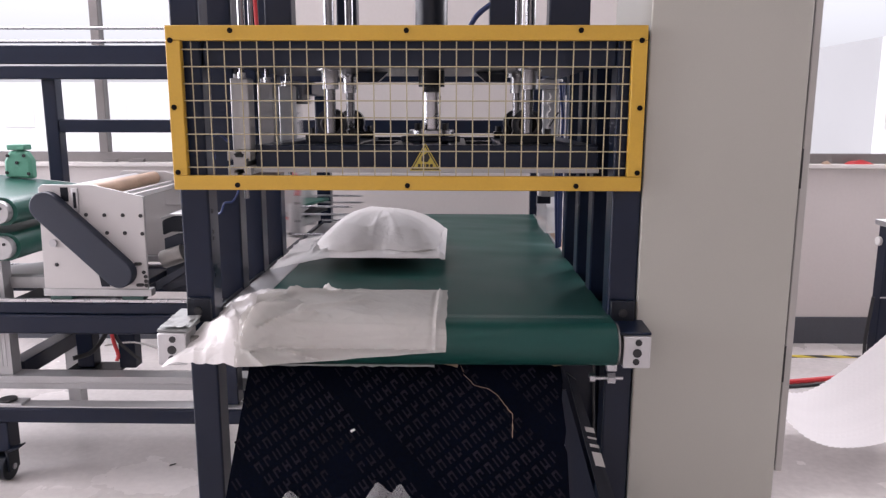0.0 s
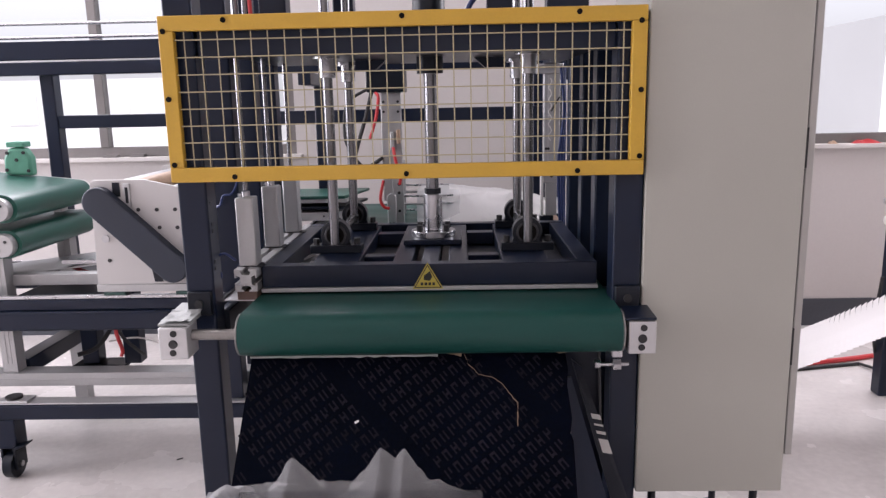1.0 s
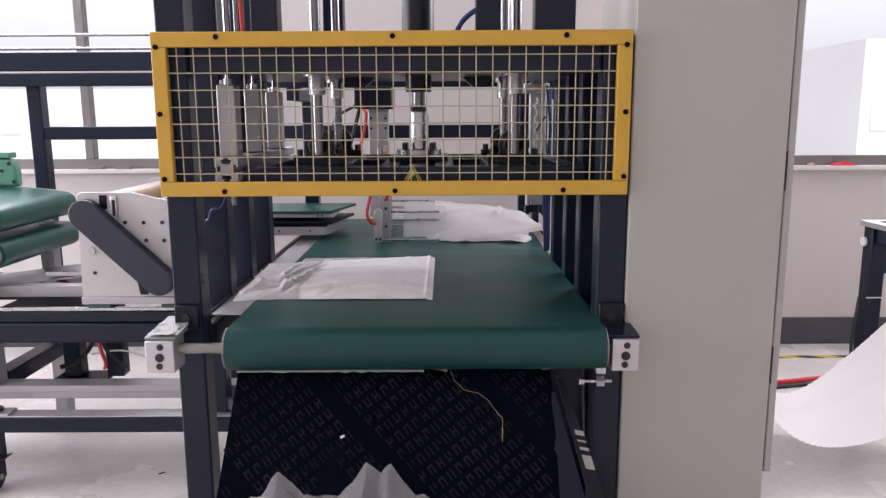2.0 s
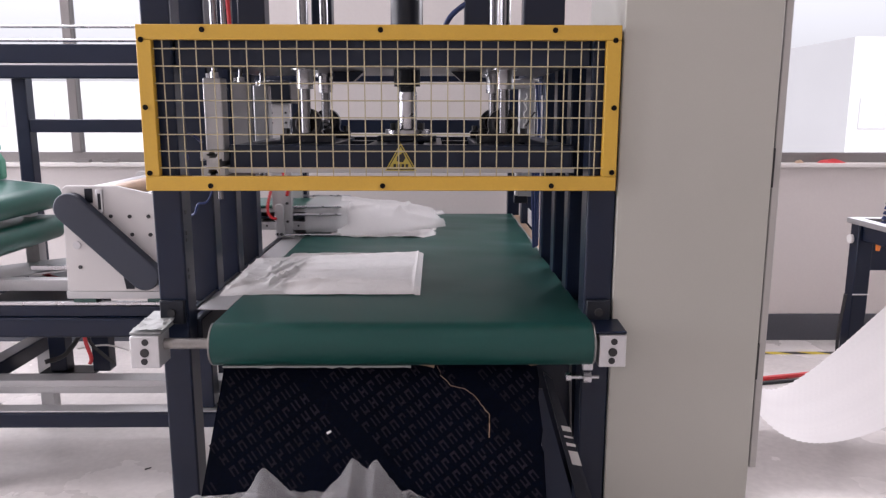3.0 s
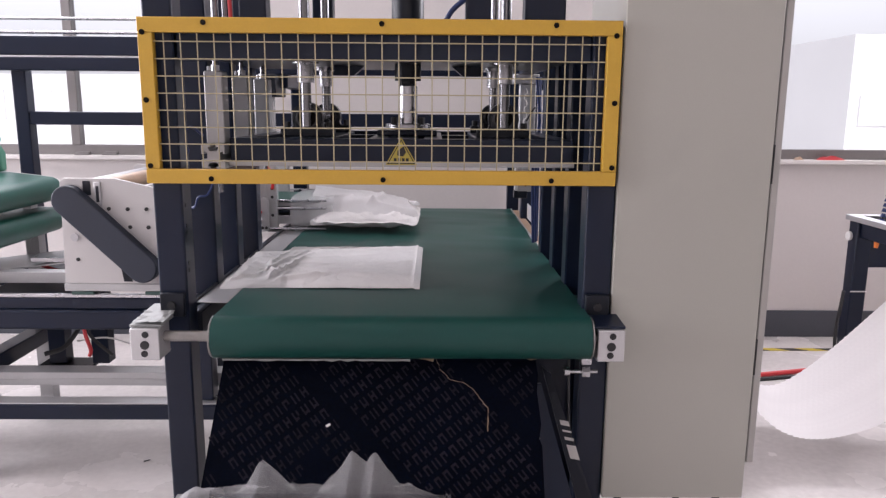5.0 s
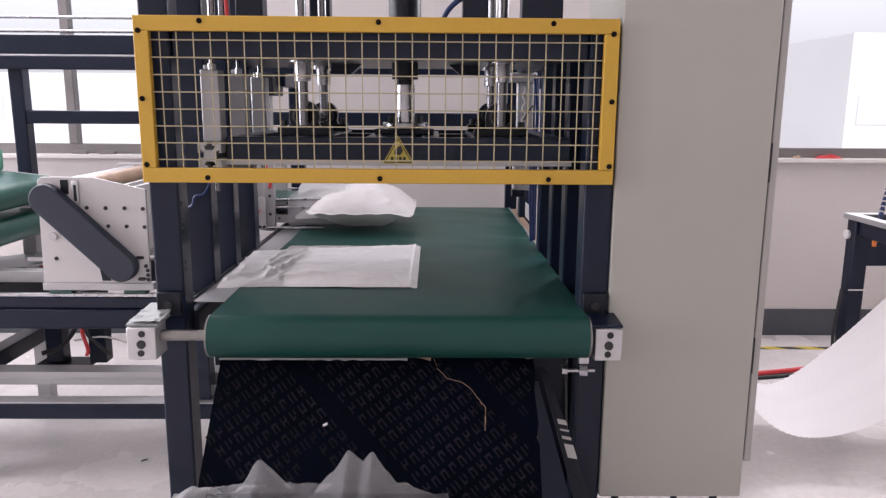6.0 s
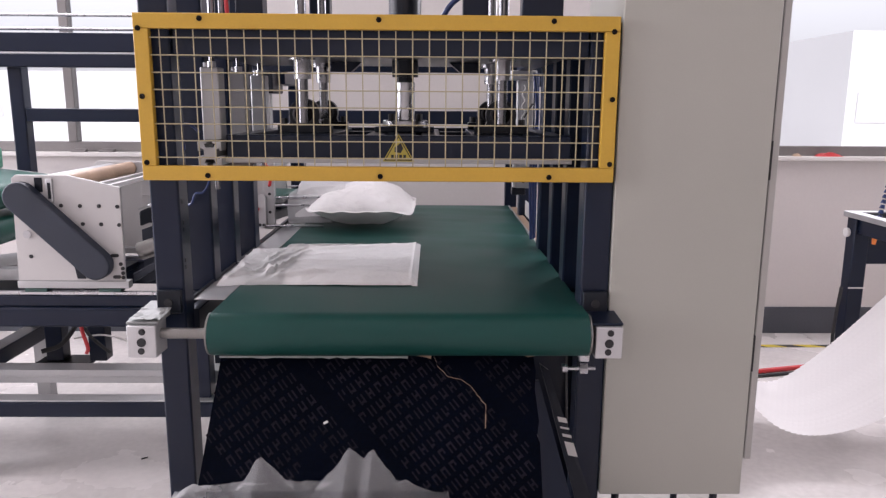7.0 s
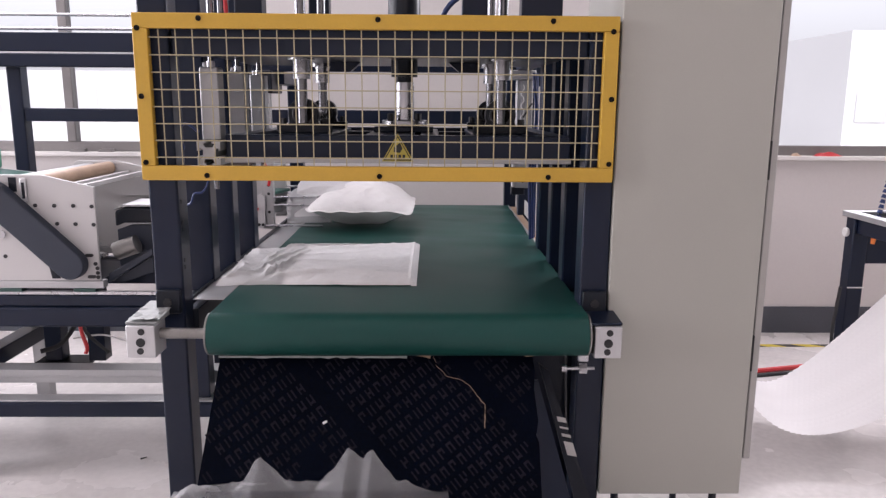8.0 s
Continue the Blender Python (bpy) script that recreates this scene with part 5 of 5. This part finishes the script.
            ob = part("filling_ring", bm, mat_, bag, smooth=80)
            shells.append((ob, sign * zb, sign))
    return shells


def set_shells(shells, times, dx=0.0, dy=0.0):
    """Key the rings; times are rows of seconds, fill from 0 to 1, and height of the seam."""
    for ob, off, sign in shells:
        walk(ob, [(t, pose(dx * f_, dy * f_, seam_z + off * f_)) for t, f_, seam_z in times])


# the bag that is pressed; its places are those where it lies after the press
bagb = thing("pillow_bag", (-0.13, 0.77, BELT_Z), "white pillow bag that is pressed flat on the green belt", "pillow bag", "bags on the belt")


FOLDS_B = [(0.30, 0.06, 0.52, 0.12, 0.010, 0.020), (0.24, 0.10, 0.36, 0.75, 0.011, 0.020), (0.18, 0.35, 0.33, 0.80, 0.010, 0.018), (0.20, 0.30, 0.30, 0.15, 0.011, 0.018),
           (0.17, 0.5, 0.20, 0.85, 0.009, 0.016), (0.22, 0.88, 0.36, 0.90, 0.010, 0.018), (0.30, 0.10, 0.95, 0.13, 0.006, 0.014), (0.05, 0.1, 0.22, 0.2, 0.009, 0.02),
           (0.36, 0.3, 0.6, 0.25, 0.004, 0.03), (0.36, 0.6, 0.7, 0.66, 0.004, 0.03), (0.972, 0.05, 0.968, 0.97, 0.002, 0.008), (0.40, 0.42, 0.92, 0.38, 0.005, 0.05), (0.42, 0.78, 0.9, 0.84, 0.004, 0.04), (0.5, 0.2, 0.95, 0.22, 0.004, 0.03)]


def flat_bag(u, v):
    """Pressed bag: u from the open end to the sealed end, v from near to far."""
    n0 = 0.425 if u > 0.33 else 0.425 - 0.025 * ((0.33 - u) / 0.33) ** 1.3
    f0 = 0.99 + 0.125 * max(0, (u - 0.1) / 0.9) ** 1.2
    x = -0.54 + 0.645 * u
    if v < 0.5 and u < 0.33:
        x += 0.03 * (0.33 - u)
    y = n0 + (f0 - n0) * v
    e = min(1.0, 12 * v, 12 * (1 - v), 40 * (1 - u) + 0.06)
    body = 1.0 if u > 0.34 else 0.45 + 0.55 * u / 0.34
    z = BELT_Z + 0.003 + 0.021 * body * e ** 0.5
    wr = wrinkle(x, y, 8, 3) * (0.010 if u < 0.3 else max(0.004, 0.010 - 0.1 * (u - 0.3)))
    wr += 0.005 * math.exp(-((v - 0.13 - 0.03 * math.sin(u * 5)) / 0.018) ** 2) + 0.002 * math.exp(-((u - 0.968) / 0.005) ** 2)
    wr += folds(u, v, FOLDS_B)
    if u > 0.972:
        z -= 0.004
    return (x, y + 0.004 * noise.noise((u * 9, v * 2, 1)), z + wr * (0.3 + 0.7 * e))


film_b = part("bag_film", sheet(bm_new(), 110, 110, lambda u, v: flat_bag(0.33 + 0.67 * u, v)), M_BAG, bagb, "white creased bag with a sealed edge", smooth=60)
neck_b = part("bag_neck", sheet(bm_new(), 60, 110, lambda u, v: flat_bag(0.335 * u, v)), M_NECK, bagb, "open creased neck of the bag", smooth=60)
shells_b = pillow_shells(bagb, -0.152, 0.765, BELT_Z + 0.004, 0.247, 0.312, M_PILLOW, 3, 0.115, 0.072, False, 0.45)
# the bag that is being filled; its places are those at the gripper's waiting point
bagc = thing("pillow_bag", (0.26, 1.75, BELT_Z), "thin translucent bag held open and filled with a pillow", "pillow bag", "bags on the belt")


def sleeve(u, v):
    w = 2 * math.pi * v
    c_, s_ = math.cos(w), math.sin(w)
    k = (abs(c_) ** 6 + abs(s_) ** 6) ** (-1 / 6)
    x = -0.05 + 0.20 * u
    return (x + 0.006 * noise.noise((u * 3, v * 9, 2)), 1.70 + 0.215 * k * c_ * (1 - 0.03 * u), BELT_Z + 0.083 + (0.073 - 0.005 * u) * k * s_ + 0.003 * noise.noise((u * 5, v * 14, 4)))


part("bag_mouth", sheet(bm_new(), 14, 72, sleeve), M_MOUTH, bagc, "translucent open mouth of the bag", smooth=60)


FOLDS_C = [(1.0, 0.06, 0.45, 0.30, 0.018, 0.05), (1.0, 0.94, 0.5, 0.62, 0.014, 0.05), (0.62, 0.22, 0.98, 0.5, 0.016, 0.04), (0.0, 0.42, 0.8, 0.55, 0.012, 0.06),
           (0.05, 0.15, 0.35, 0.32, 0.010, 0.03), (0.72, 0.3, 0.66, 0.8, 0.010, 0.03)]


def limp(u, v):
    """Slack bag: roofed over the fingers, sinking to a flat sealed end with two corners."""
    x = 0.10 + 0.475 * u
    a_ = 2 * v - 1
    wy = 0.235 + 0.070 * math.sin(math.pi * min(u * 0.9 + 0.1, 1))
    roof = 0.150 - 0.075 * u - 0.03 * u ** 4
    side = 1 - abs(a_ + 0.12 * u) ** (3.5 - 1.9 * u)
    h = roof * max(side, 0.0) + 0.042 * u ** 1.5 * (1 - abs(a_)) ** 0.3
    corner = 0.028 * u ** 8 * (2 * abs(a_) ** 1.5 - 0.8)
    lift = 0.035 * u ** 3 * abs(a_) ** 2
    return (x + corner + 0.006 * noise.noise((v * 6, u, 1)), 1.735 + wy * a_, BELT_Z + 0.006 + max(h, 0.002) + lift + folds(u, v, FOLDS_C) * (1 - abs(a_) ** 4) + 0.006 * (wrinkle(x, a_ * 0.3, 6, 9) - 0.3) * (1 - abs(a_) ** 3))


film_c = part("bag_film", sheet(bm_new(), 80, 80, limp), M_FILM, bagc, "limp translucent bag", smooth=60)
shells_c = pillow_shells(bagc, 0.315, 1.755, BELT_Z + 0.004, 0.243, 0.285, M_PILLOW, 8, 0.094, 0.096, True, 1.0)

# the finished bag that slides off the belt
baga = thing("pressed_bag", (-0.2, 0.2, BELT_Z), "flat white pressed bag that drops off the belt end", "pillow bag", "bags on the belt")


FOLDS_A = [(-0.425, 0.45, 0.11, 0.455, 0.010, 0.007), (-0.425, 0.44, -0.33, 0.24, 0.018, 0.014), (-0.42, 0.44, -0.38, 0.25, 0.015, 0.012), (-0.41, 0.43, -0.26, 0.35, 0.014, 0.012),
           (-0.44, 0.40, -0.36, 0.10, 0.012, 0.014), (-0.46, 0.22, -0.27, 0.04, 0.010, 0.010), (-0.30, 0.30, -0.12, 0.20, 0.007, 0.016), (-0.34, 0.12, -0.18, 0.10, 0.007, 0.012),
           (-0.28, 0.02, -0.22, 0.10, 0.010, 0.008), (-0.33, 0.46, -0.20, 0.49, 0.010, 0.010), (-0.40, 0.47, -0.34, 0.53, 0.012, 0.012), (0.095, 0.02, 0.090, 0.48, 0.006, 0.005)]

FOLDS_A = [(x0, y0, x1, y1, up * 1.5, w) for x0, y0, x1, y1, up, w in FOLDS_A]


def draped(x, s_, u_edge):
    """A place on the pressed bag: x along the roller, s_ from the far edge towards the roller and over it."""
    s0, r = 0.36, DR + 0.006
    thick = 0.013 * min(1.0, 16 * max(0, s_ - 0.022), 22 * u_edge)
    cr = 0.007 * wrinkle(x, s_, 6, 5) * (1.0 if x < -0.2 else max(0.35, 1 - 4 * (x + 0.2)))
    cr += 0.004 * math.exp(-((s_ - 0.405 - 0.02 * x) / 0.006) ** 2) + 0.003 * math.exp(-((s_ - 0.43 + 0.03 * x) / 0.005) ** 2)
    up = 0.003 + thick + cr + folds(x, s_, FOLDS_A)
    if s_ < s0:
        return (x, 0.405 - s_, BELT_Z + up)
    a = min((s_ - s0) / r, 1.35)
    hang = max(0.0, s_ - s0 - 1.35 * r)
    return (x, DY0 - (r + up) * math.sin(a) - 0.2 * hang, DZ - 0.006 + (r + up) * math.cos(a) - 0.98 * hang)


def bag_piece(x0, x1):
    def f(u, v):
        x = x0 + (x1 - x0) * u
        top = 0.012 * noise.noise((x * 5, 1, 2))
        end = 0.36 + 0.106 + 0.08 * max(0, 0.08 - x) + 0.004 * noise.noise((x * 14, 3, 2))
        return draped(x + 0.004 * noise.noise((v * 7, x, 4)), top + (end - top) * v, 0.118 - x)
    return sheet(bm_new(), 90, 110, f)


a_body = part("bag_body", bag_piece(-0.20, 0.118), M_BAGI, baga, smooth=60)
a_left = part("bag_side", bag_piece(-0.46, -0.198), M_BAGI, baga, smooth=60)


def neck(u, v):
    x = -0.665 + 0.215 * u + 0.12 * v * (1 - u)
    e = draped(-0.46, 0.005 + 0.504 * (1 - v), 0.5)
    y = e[1] * u + (-0.035 + 0.36 * v) * (1 - u)
    z = e[2] * u + (BELT_Z - 0.108 * (1 - v) ** 1.4 - 0.004) * (1 - u)
    fold = folds(u, v, [(1.0, 0.12, 0.1, 0.05, 0.016, 0.06), (1.0, 0.16, 0.15, 0.4, 0.02, 0.06), (1.0, 0.2, 0.3, 0.7, 0.016, 0.06), (1.0, 0.5, 0.5, 0.9, 0.012, 0.05)])
    return (x, y, z + (0.014 * wrinkle(x, y, 9, 12) + fold) * (1 - abs(2 * u - 1) ** 4))


a_neck = part("bag_neck", sheet(bm_new(), 50, 70, neck), M_PILLOW, baga, "open creased neck of the bag", smooth=60)

# heap of bags below the chute
def heap_bag(x, y, z, w, d, h, seed, mat_, lab):
    t_ = thing("crumpled_bag", (x, y, z), lab, "plastic bag", "bags in the heap")

    def top(u, v):
        a_, c_ = 2 * u - 1, 2 * v - 1
        e = max(0, 1 - abs(a_) ** 3) ** 0.6 * max(0, 1 - abs(c_) ** 3) ** 0.6
        px, py = x + a_ * w / 2, y + c_ * d / 2
        return (px + 0.02 * noise.noise((py * 6, u * 3, seed)), py + 0.02 * noise.noise((px * 6, v * 3, seed)), z + 0.004 + e * (h * 0.75 + 0.35 * h * wrinkle(px, py, 7, seed)))
    bm = sheet(bm_new(), 54, 44, top)
    part("film", bm, mat_, t_, smooth=35)

    def tail(u, v):
        r = 0.03 + 0.09 * u ** 1.5 + 0.012 * math.sin(v * 38 + seed)
        w_ = 2 * math.pi * v
        return (x - w * 0.40 - 0.16 * u, y + r * math.cos(w_), z + 0.07 + 0.4 * r * math.sin(w_) - 0.05 * u)
    part("bag_neck", sheet(bm_new(), 10, 48, tail), mat_, t_, "gathered open neck", smooth=50)


heap_bag(-0.06, -0.50, 0.0, 1.00, 0.56, 0.24, 2, M_BAG, "crumpled white plastic bag lying on the floor")
heap_bag(-0.10, -0.42, 0.185, 0.96, 0.50, 0.235, 5, M_HEAP, "crumpled white plastic bag on the heap")
heap_bag(-0.12, -0.37, 0.30, 0.90, 0.44, 0.12, 9, M_HEAP, "crumpled translucent plastic bag in the heap")

# thin clear bag on top of the heap, standing up in stiff points
topbag = thing("crumpled_bag", (-0.15, -0.33, 0.45), "clear crackling plastic bag on top of the heap with stiff points", "plastic bag", "bags in the heap")
POINTS = [(-0.262, -0.30, 0.098, 0.075, 0.13), (-0.045, -0.30, 0.125, 0.085, 0.14), (0.012, -0.31, 0.122, 0.075, 0.15), (-0.46, -0.28, 0.05, 0.06, 0.07), (0.09, -0.33, 0.055, 0.13, 0.16)]


def clear_film(u, v):
    px, py = -0.52 + 0.72 * u, -0.56 + 0.40 * v
    h = 0.0
    for cx0, cy0, up, rx, ry in POINTS:
        g = 1 - abs(px - cx0) / rx * (1.0 if px < cx0 else 0.75) - abs(py - cy0) / ry
        h = max(h, up * max(0.0, g))
    rim = max(0.0, 1 - abs(2 * u - 1) ** 5) * max(0.0, 1 - abs(2 * v - 1) ** 4)
    return (px + 0.012 * noise.noise((py * 9, px * 5, 2)), py, 0.45 + rim * (0.064 + h + 0.018 * wrinkle(px, py, 9, 21) + 0.009 * wrinkle(px + py, py, 21, 4)))


part("film", sheet(bm_new(), 125, 70, lambda u, v: clear_film(0.17 + 0.83 * u, v)), M_CLEAR, topbag, smooth=14)
part("bag_neck", sheet(bm_new(), 26, 70, lambda u, v: clear_film(0.17 * u, v)), M_HEAP, topbag, "milky open neck of the bag", smooth=14)

# ---- white web at the right ----
web = thing("paper_web", (1.8, 1.1, 0.1), "wide white fleece web hanging in a loop to the feeding rollers", "web")
WEB_N, WEB_L, WEB_W = 68, 0.025, 0.60


def web_curves(k):
    """Edges of the web; k is 0 for the slack loop and 1 for the tight web."""
    us = np.linspace(0, 2.2, 220)
    near_z = np.interp(us, [0, 0.12, 0.25, 0.32, 0.42, 0.52, 0.62, 0.75, 0.9, 1.1, 1.4, 2.2], [0.62, 0.43, 0.265, 0.195, 0.15, 0.145, 0.16, 0.205, 0.30, 0.46, 0.74, 1.5])
    far_z = np.interp(us, [0, 0.12, 0.25, 0.33, 0.46, 0.6, 0.77, 1.0, 1.4, 2.2], [0.40, 0.23, 0.155, 0.17, 0.26, 0.39, 0.565, 0.80, 1.2, 2.0])
    tight = 0.30 + 0.42 * us
    for _ in range(30):
        near_z[1:-1] = (near_z[:-2] + near_z[1:-1] + near_z[2:]) / 3
        far_z[1:-1] = (far_z[:-2] + far_z[1:-1] + far_z[2:]) / 3
    zn, zf = near_z * (1 - k) + tight * k, far_z * (1 - k) + tight * k
    return us, zn, zf


web_strips, web_slant = [], []


def web_poses(k):
    us, zn, zf = web_curves(k)
    near_p = np.stack([1.2 + us, np.full_like(us, 0.82), zn], 1)
    far_p = np.stack([1.47 + us, np.full_like(us, 1.36), zf], 1)
    mid_p = (near_p + far_p) / 2
    s_ = np.concatenate([[0], np.cumsum(np.linalg.norm(np.diff(mid_p, axis=0), axis=1))])
    rows = []
    for i in range(WEB_N):
        c = [np.interp((i + 0.5) * WEB_L, s_, mid_p[:, j]) for j in range(3)]
        n0 = Vector([np.interp((i + 0.5) * WEB_L, s_, near_p[:, j]) for j in range(3)])
        f0 = Vector([np.interp((i + 0.5) * WEB_L, s_, far_p[:, j]) for j in range(3)])
        a0 = Vector([np.interp(i * WEB_L, s_, mid_p[:, j]) for j in range(3)])
        a1 = Vector([np.interp((i + 1) * WEB_L, s_, mid_p[:, j]) for j in range(3)])
        lat = (f0 - n0).normalized()
        tan = (a1 - a0).normalized()
        nor = tan.cross(lat).normalized()
        if len(web_slant) <= i:
            web_slant.append(tan.angle(lat))
        lat = tan * math.cos(web_slant[i]) + nor.cross(tan) * math.sin(web_slant[i])
        tan = lat.cross(nor)
        m = Matrix((tan, lat, nor)).transposed().to_4x4()
        m.translation = Vector(c) - web.location
        rows.append(m)
    return rows


us0, zn0, zf0 = web_curves(0.0)
near0 = np.stack([1.2 + us0, np.full_like(us0, 0.82), zn0], 1)
far0 = np.stack([1.47 + us0, np.full_like(us0, 1.36), zf0], 1)
mid0 = (near0 + far0) / 2
arc0 = np.concatenate([[0], np.cumsum(np.linalg.norm(np.diff(mid0, axis=0), axis=1))])


def web_edge(curve, d):
    return Vector([float(np.interp(d, arc0, curve[:, j])) for j in range(3)])


for i, m in enumerate(web_poses(0.0)):
    back = (Matrix.Translation(web.location) @ m).inverted()

    def f(u, v, i=i, back=back):
        d = (i - 0.06 + 1.12 * u) * WEB_L
        p = back @ web_edge(near0, d).lerp(web_edge(far0, d), v)
        wide = (web_edge(far0, (i + 0.5) * WEB_L) - web_edge(near0, (i + 0.5) * WEB_L)).length
        along = (u - 0.5) * 1.12 * WEB_L
        flat = Vector((along * math.sin(web_slant[i]), along * math.cos(web_slant[i]) + (v - 0.5) * wide, 0))
        return p.lerp(flat, 0.42)
    ob = new("web_strip", finish(sheet(bm_new(), 2, 14, f), "web_strip", M_PAPER, 60))
    ob.parent = web
    web_strips.append(ob)
part("guide_roller", cyl(bm_new(), (2.75, 0.75, 1.0), (2.75, 1.45, 1.0), 0.03, 20), M_STEEL, web, "steel guide roller")
for y in (0.72, 1.45):
    part("roller_stand", box(bm_new(), 2.72, 2.78, y, y + 0.03, 0.0, 1.05), M_SLATE, web)


# ---- what moves ----
def motions():
    # press
    lift = [(0.0, 0.395), (0.07, 0.39), (0.1, 0.375), (0.14, 0.25), (0.2, 0.036), (0.3, 0.026), (0.5, 0.018), (0.8, 0.006), (1.0, 0.0), (1.25, 0.004), (1.4, 0.03),
            (1.5, 0.07), (1.6, 0.125), (1.7, 0.18), (1.8, 0.235), (1.9, 0.295), (2.0, 0.345), (2.1, 0.378), (2.2, 0.392), (2.4, 0.395), (8.0, 0.395)]
    walk(platen, [(t, pose(0, 0, z)) for t, z in lift])
    drop = [(0.0, 0.0), (0.58, 0.0), (0.64, -0.05), (0.7, -0.19), (0.76, -0.34), (0.82, -0.375), (1.06, -0.375), (1.12, -0.30), (1.2, -0.19), (1.3, -0.06), (1.38, 0.0), (8.0, 0.0)]
    walk(seal, [(t, pose(0, 0, z)) for t, z in drop])
    walk(clamp_slide, [(0.0, pose(0, 0, 0)), (0.08, pose(0, 0, -0.01)), (0.2, pose(0, 0, -0.15)), (1.7, pose(0, 0, -0.15)), (2.1, pose(0, 0, 0)), (8.0, pose(0, 0, 0))])
    # feeding carriage
    go = [(0.0, -0.20), (0.04, -0.17), (0.08, -0.03), (0.12, 0.0), (4.75, 0.0), (5.3, -0.028), (5.8, -0.066), (6.0, -0.078), (6.5, -0.125), (7.0, -0.172), (7.5, -0.218), (8.0, -0.264)]
    walk(car, [(t, pose(-1.04 + x, 1.1, 0.742)) for t, x in go])
    # gripper and the bag that it draws
    gx = [(0.0, -0.47), (0.04, -0.40), (0.1, -0.11), (0.15, 0.30), (0.2, 0.54), (0.3, 0.575), (0.5, 0.55), (0.6, 0.13), (0.68, 0.0), (2.2, 0.0), (2.4, -0.05), (2.8, -0.28), (3.1, -0.45), (3.3, -0.475), (8.0, -0.475)]
    walk(grip, [(t, pose(-0.16 + x, 1.6, 0.9)) for t, x in gx])
    cx_ = [(0.0, 0.62), (0.48, 0.62), (0.5, 0.57)] + gx[7:]
    walk(bagc, [(t, pose(0.26 + x, 1.75, BELT_Z)) for t, x in cx_])
    set_shells(shells_c, [(0.0, 0.02, 0.006), (4.3, 0.02, 0.006), (4.7, 0.25, 0.02), (5.2, 0.75, 0.075), (5.7, 1.0, 0.095), (8.0, 1.0, 0.095)], -0.02, -0.12)
    walk(film_c, [(0.0, pose(0, 0, 0)), (4.4, pose(0, 0, 0)), (5.0, pose(-0.06, 0, 0.02)), (5.7, pose(-0.115, 0, 0.045)), (8.0, pose(-0.115, 0, 0.045))])
    # bag under the press
    walk(bagb, [(0.0, pose(-0.13, 1.04, BELT_Z)), (0.1, pose(-0.13, 0.83, BELT_Z)), (0.15, pose(-0.13, 0.70, BELT_Z)), (8.0, pose(-0.13, 0.70, BELT_Z))])
    set_shells(shells_b, [(0.0, 1.0, 0.074), (0.12, 1.0, 0.074), (0.2, 0.05, 0.006), (0.4, 0.0, 0.003), (8.0, 0.0, 0.003)])
    walk(film_b, [(0.0, pose(0, 0, 0.050)), (0.12, pose(0, 0, 0.050)), (0.2, pose(0, 0, 0.0)), (8.0, pose(0, 0, 0.0))])
    hinge = Vector((-0.20, 0, 0.02))
    sag = Matrix.Translation(hinge + Vector((0, 0, 0.050))) @ pose(0, 0, 0, 0, -11) @ Matrix.Translation(-hinge)
    walk(neck_b, [(0.0, sag), (0.12, sag), (0.2, pose(0, 0, 0)), (8.0, pose(0, 0, 0))])
    # belt seam
    walk(seam, [(0.0, pose(0, 0, 0)), (0.02, pose(0, -0.055, -0.001)), (0.05, pose(0, -0.08, -0.06)), (0.08, pose(0, -0.02, -0.116)), (8.0, pose(0, 0.6, -0.116))])
    # finished bag falls on the heap
    o = baga.location.copy()
    walk(baga, [(0.0, pose(*o)), (0.03, pose(o.x, o.y - 0.004, o.z, 1)), (0.06, pose(o.x + 0.01, o.y - 0.42, o.z - 0.14, 46)), (0.1, pose(-0.14, -0.40, 0.21, 4)),
                (0.2, pose(-0.14, -0.40, 0.21, 4)), (8.0, pose(-0.14, -0.40, 0.21, 4))])
    # the clear bag is pushed up by it
    walk(topbag, [(0.0, pose(-0.15, -0.33, 0.382)), (0.05, pose(-0.15, -0.33, 0.382)), (0.1, pose(-0.15, -0.33, 0.435)), (0.3, pose(-0.15, -0.33, 0.442)), (0.9, pose(-0.15, -0.33, 0.45)), (8.0, pose(-0.15, -0.33, 0.45))])
    rest = ((a_body, pose(0.05, 0.0, 0.0, 6, -4, 12)), (a_left, pose(-0.05, 0.0, 0.0, 5, 4, -10)), (a_neck, pose(-0.02, 0.0, 0.02, 8, 10, 4)))
    for ob, m in rest:
        e = Matrix.Identity(4)
        walk(ob, [(0.0, e), (0.05, e), (0.1, m), (8.0, m)])
    # web
    tight = [(0.0, 0.0), (0.3, 0.02), (0.5, 0.12), (0.6, 0.7), (0.7, 0.96), (0.8, 1.0), (1.0, 0.97), (1.1, 0.72), (1.2, 0.4), (1.3, 0.17), (1.4, 0.06), (1.6, 0.0), (8.0, 0.0)]
    rows = [(t, web_poses(k)) for t, k in tight]
    for i, ob in enumerate(web_strips):
        walk(ob, [(t, p[i]) for t, p in rows])


motions()
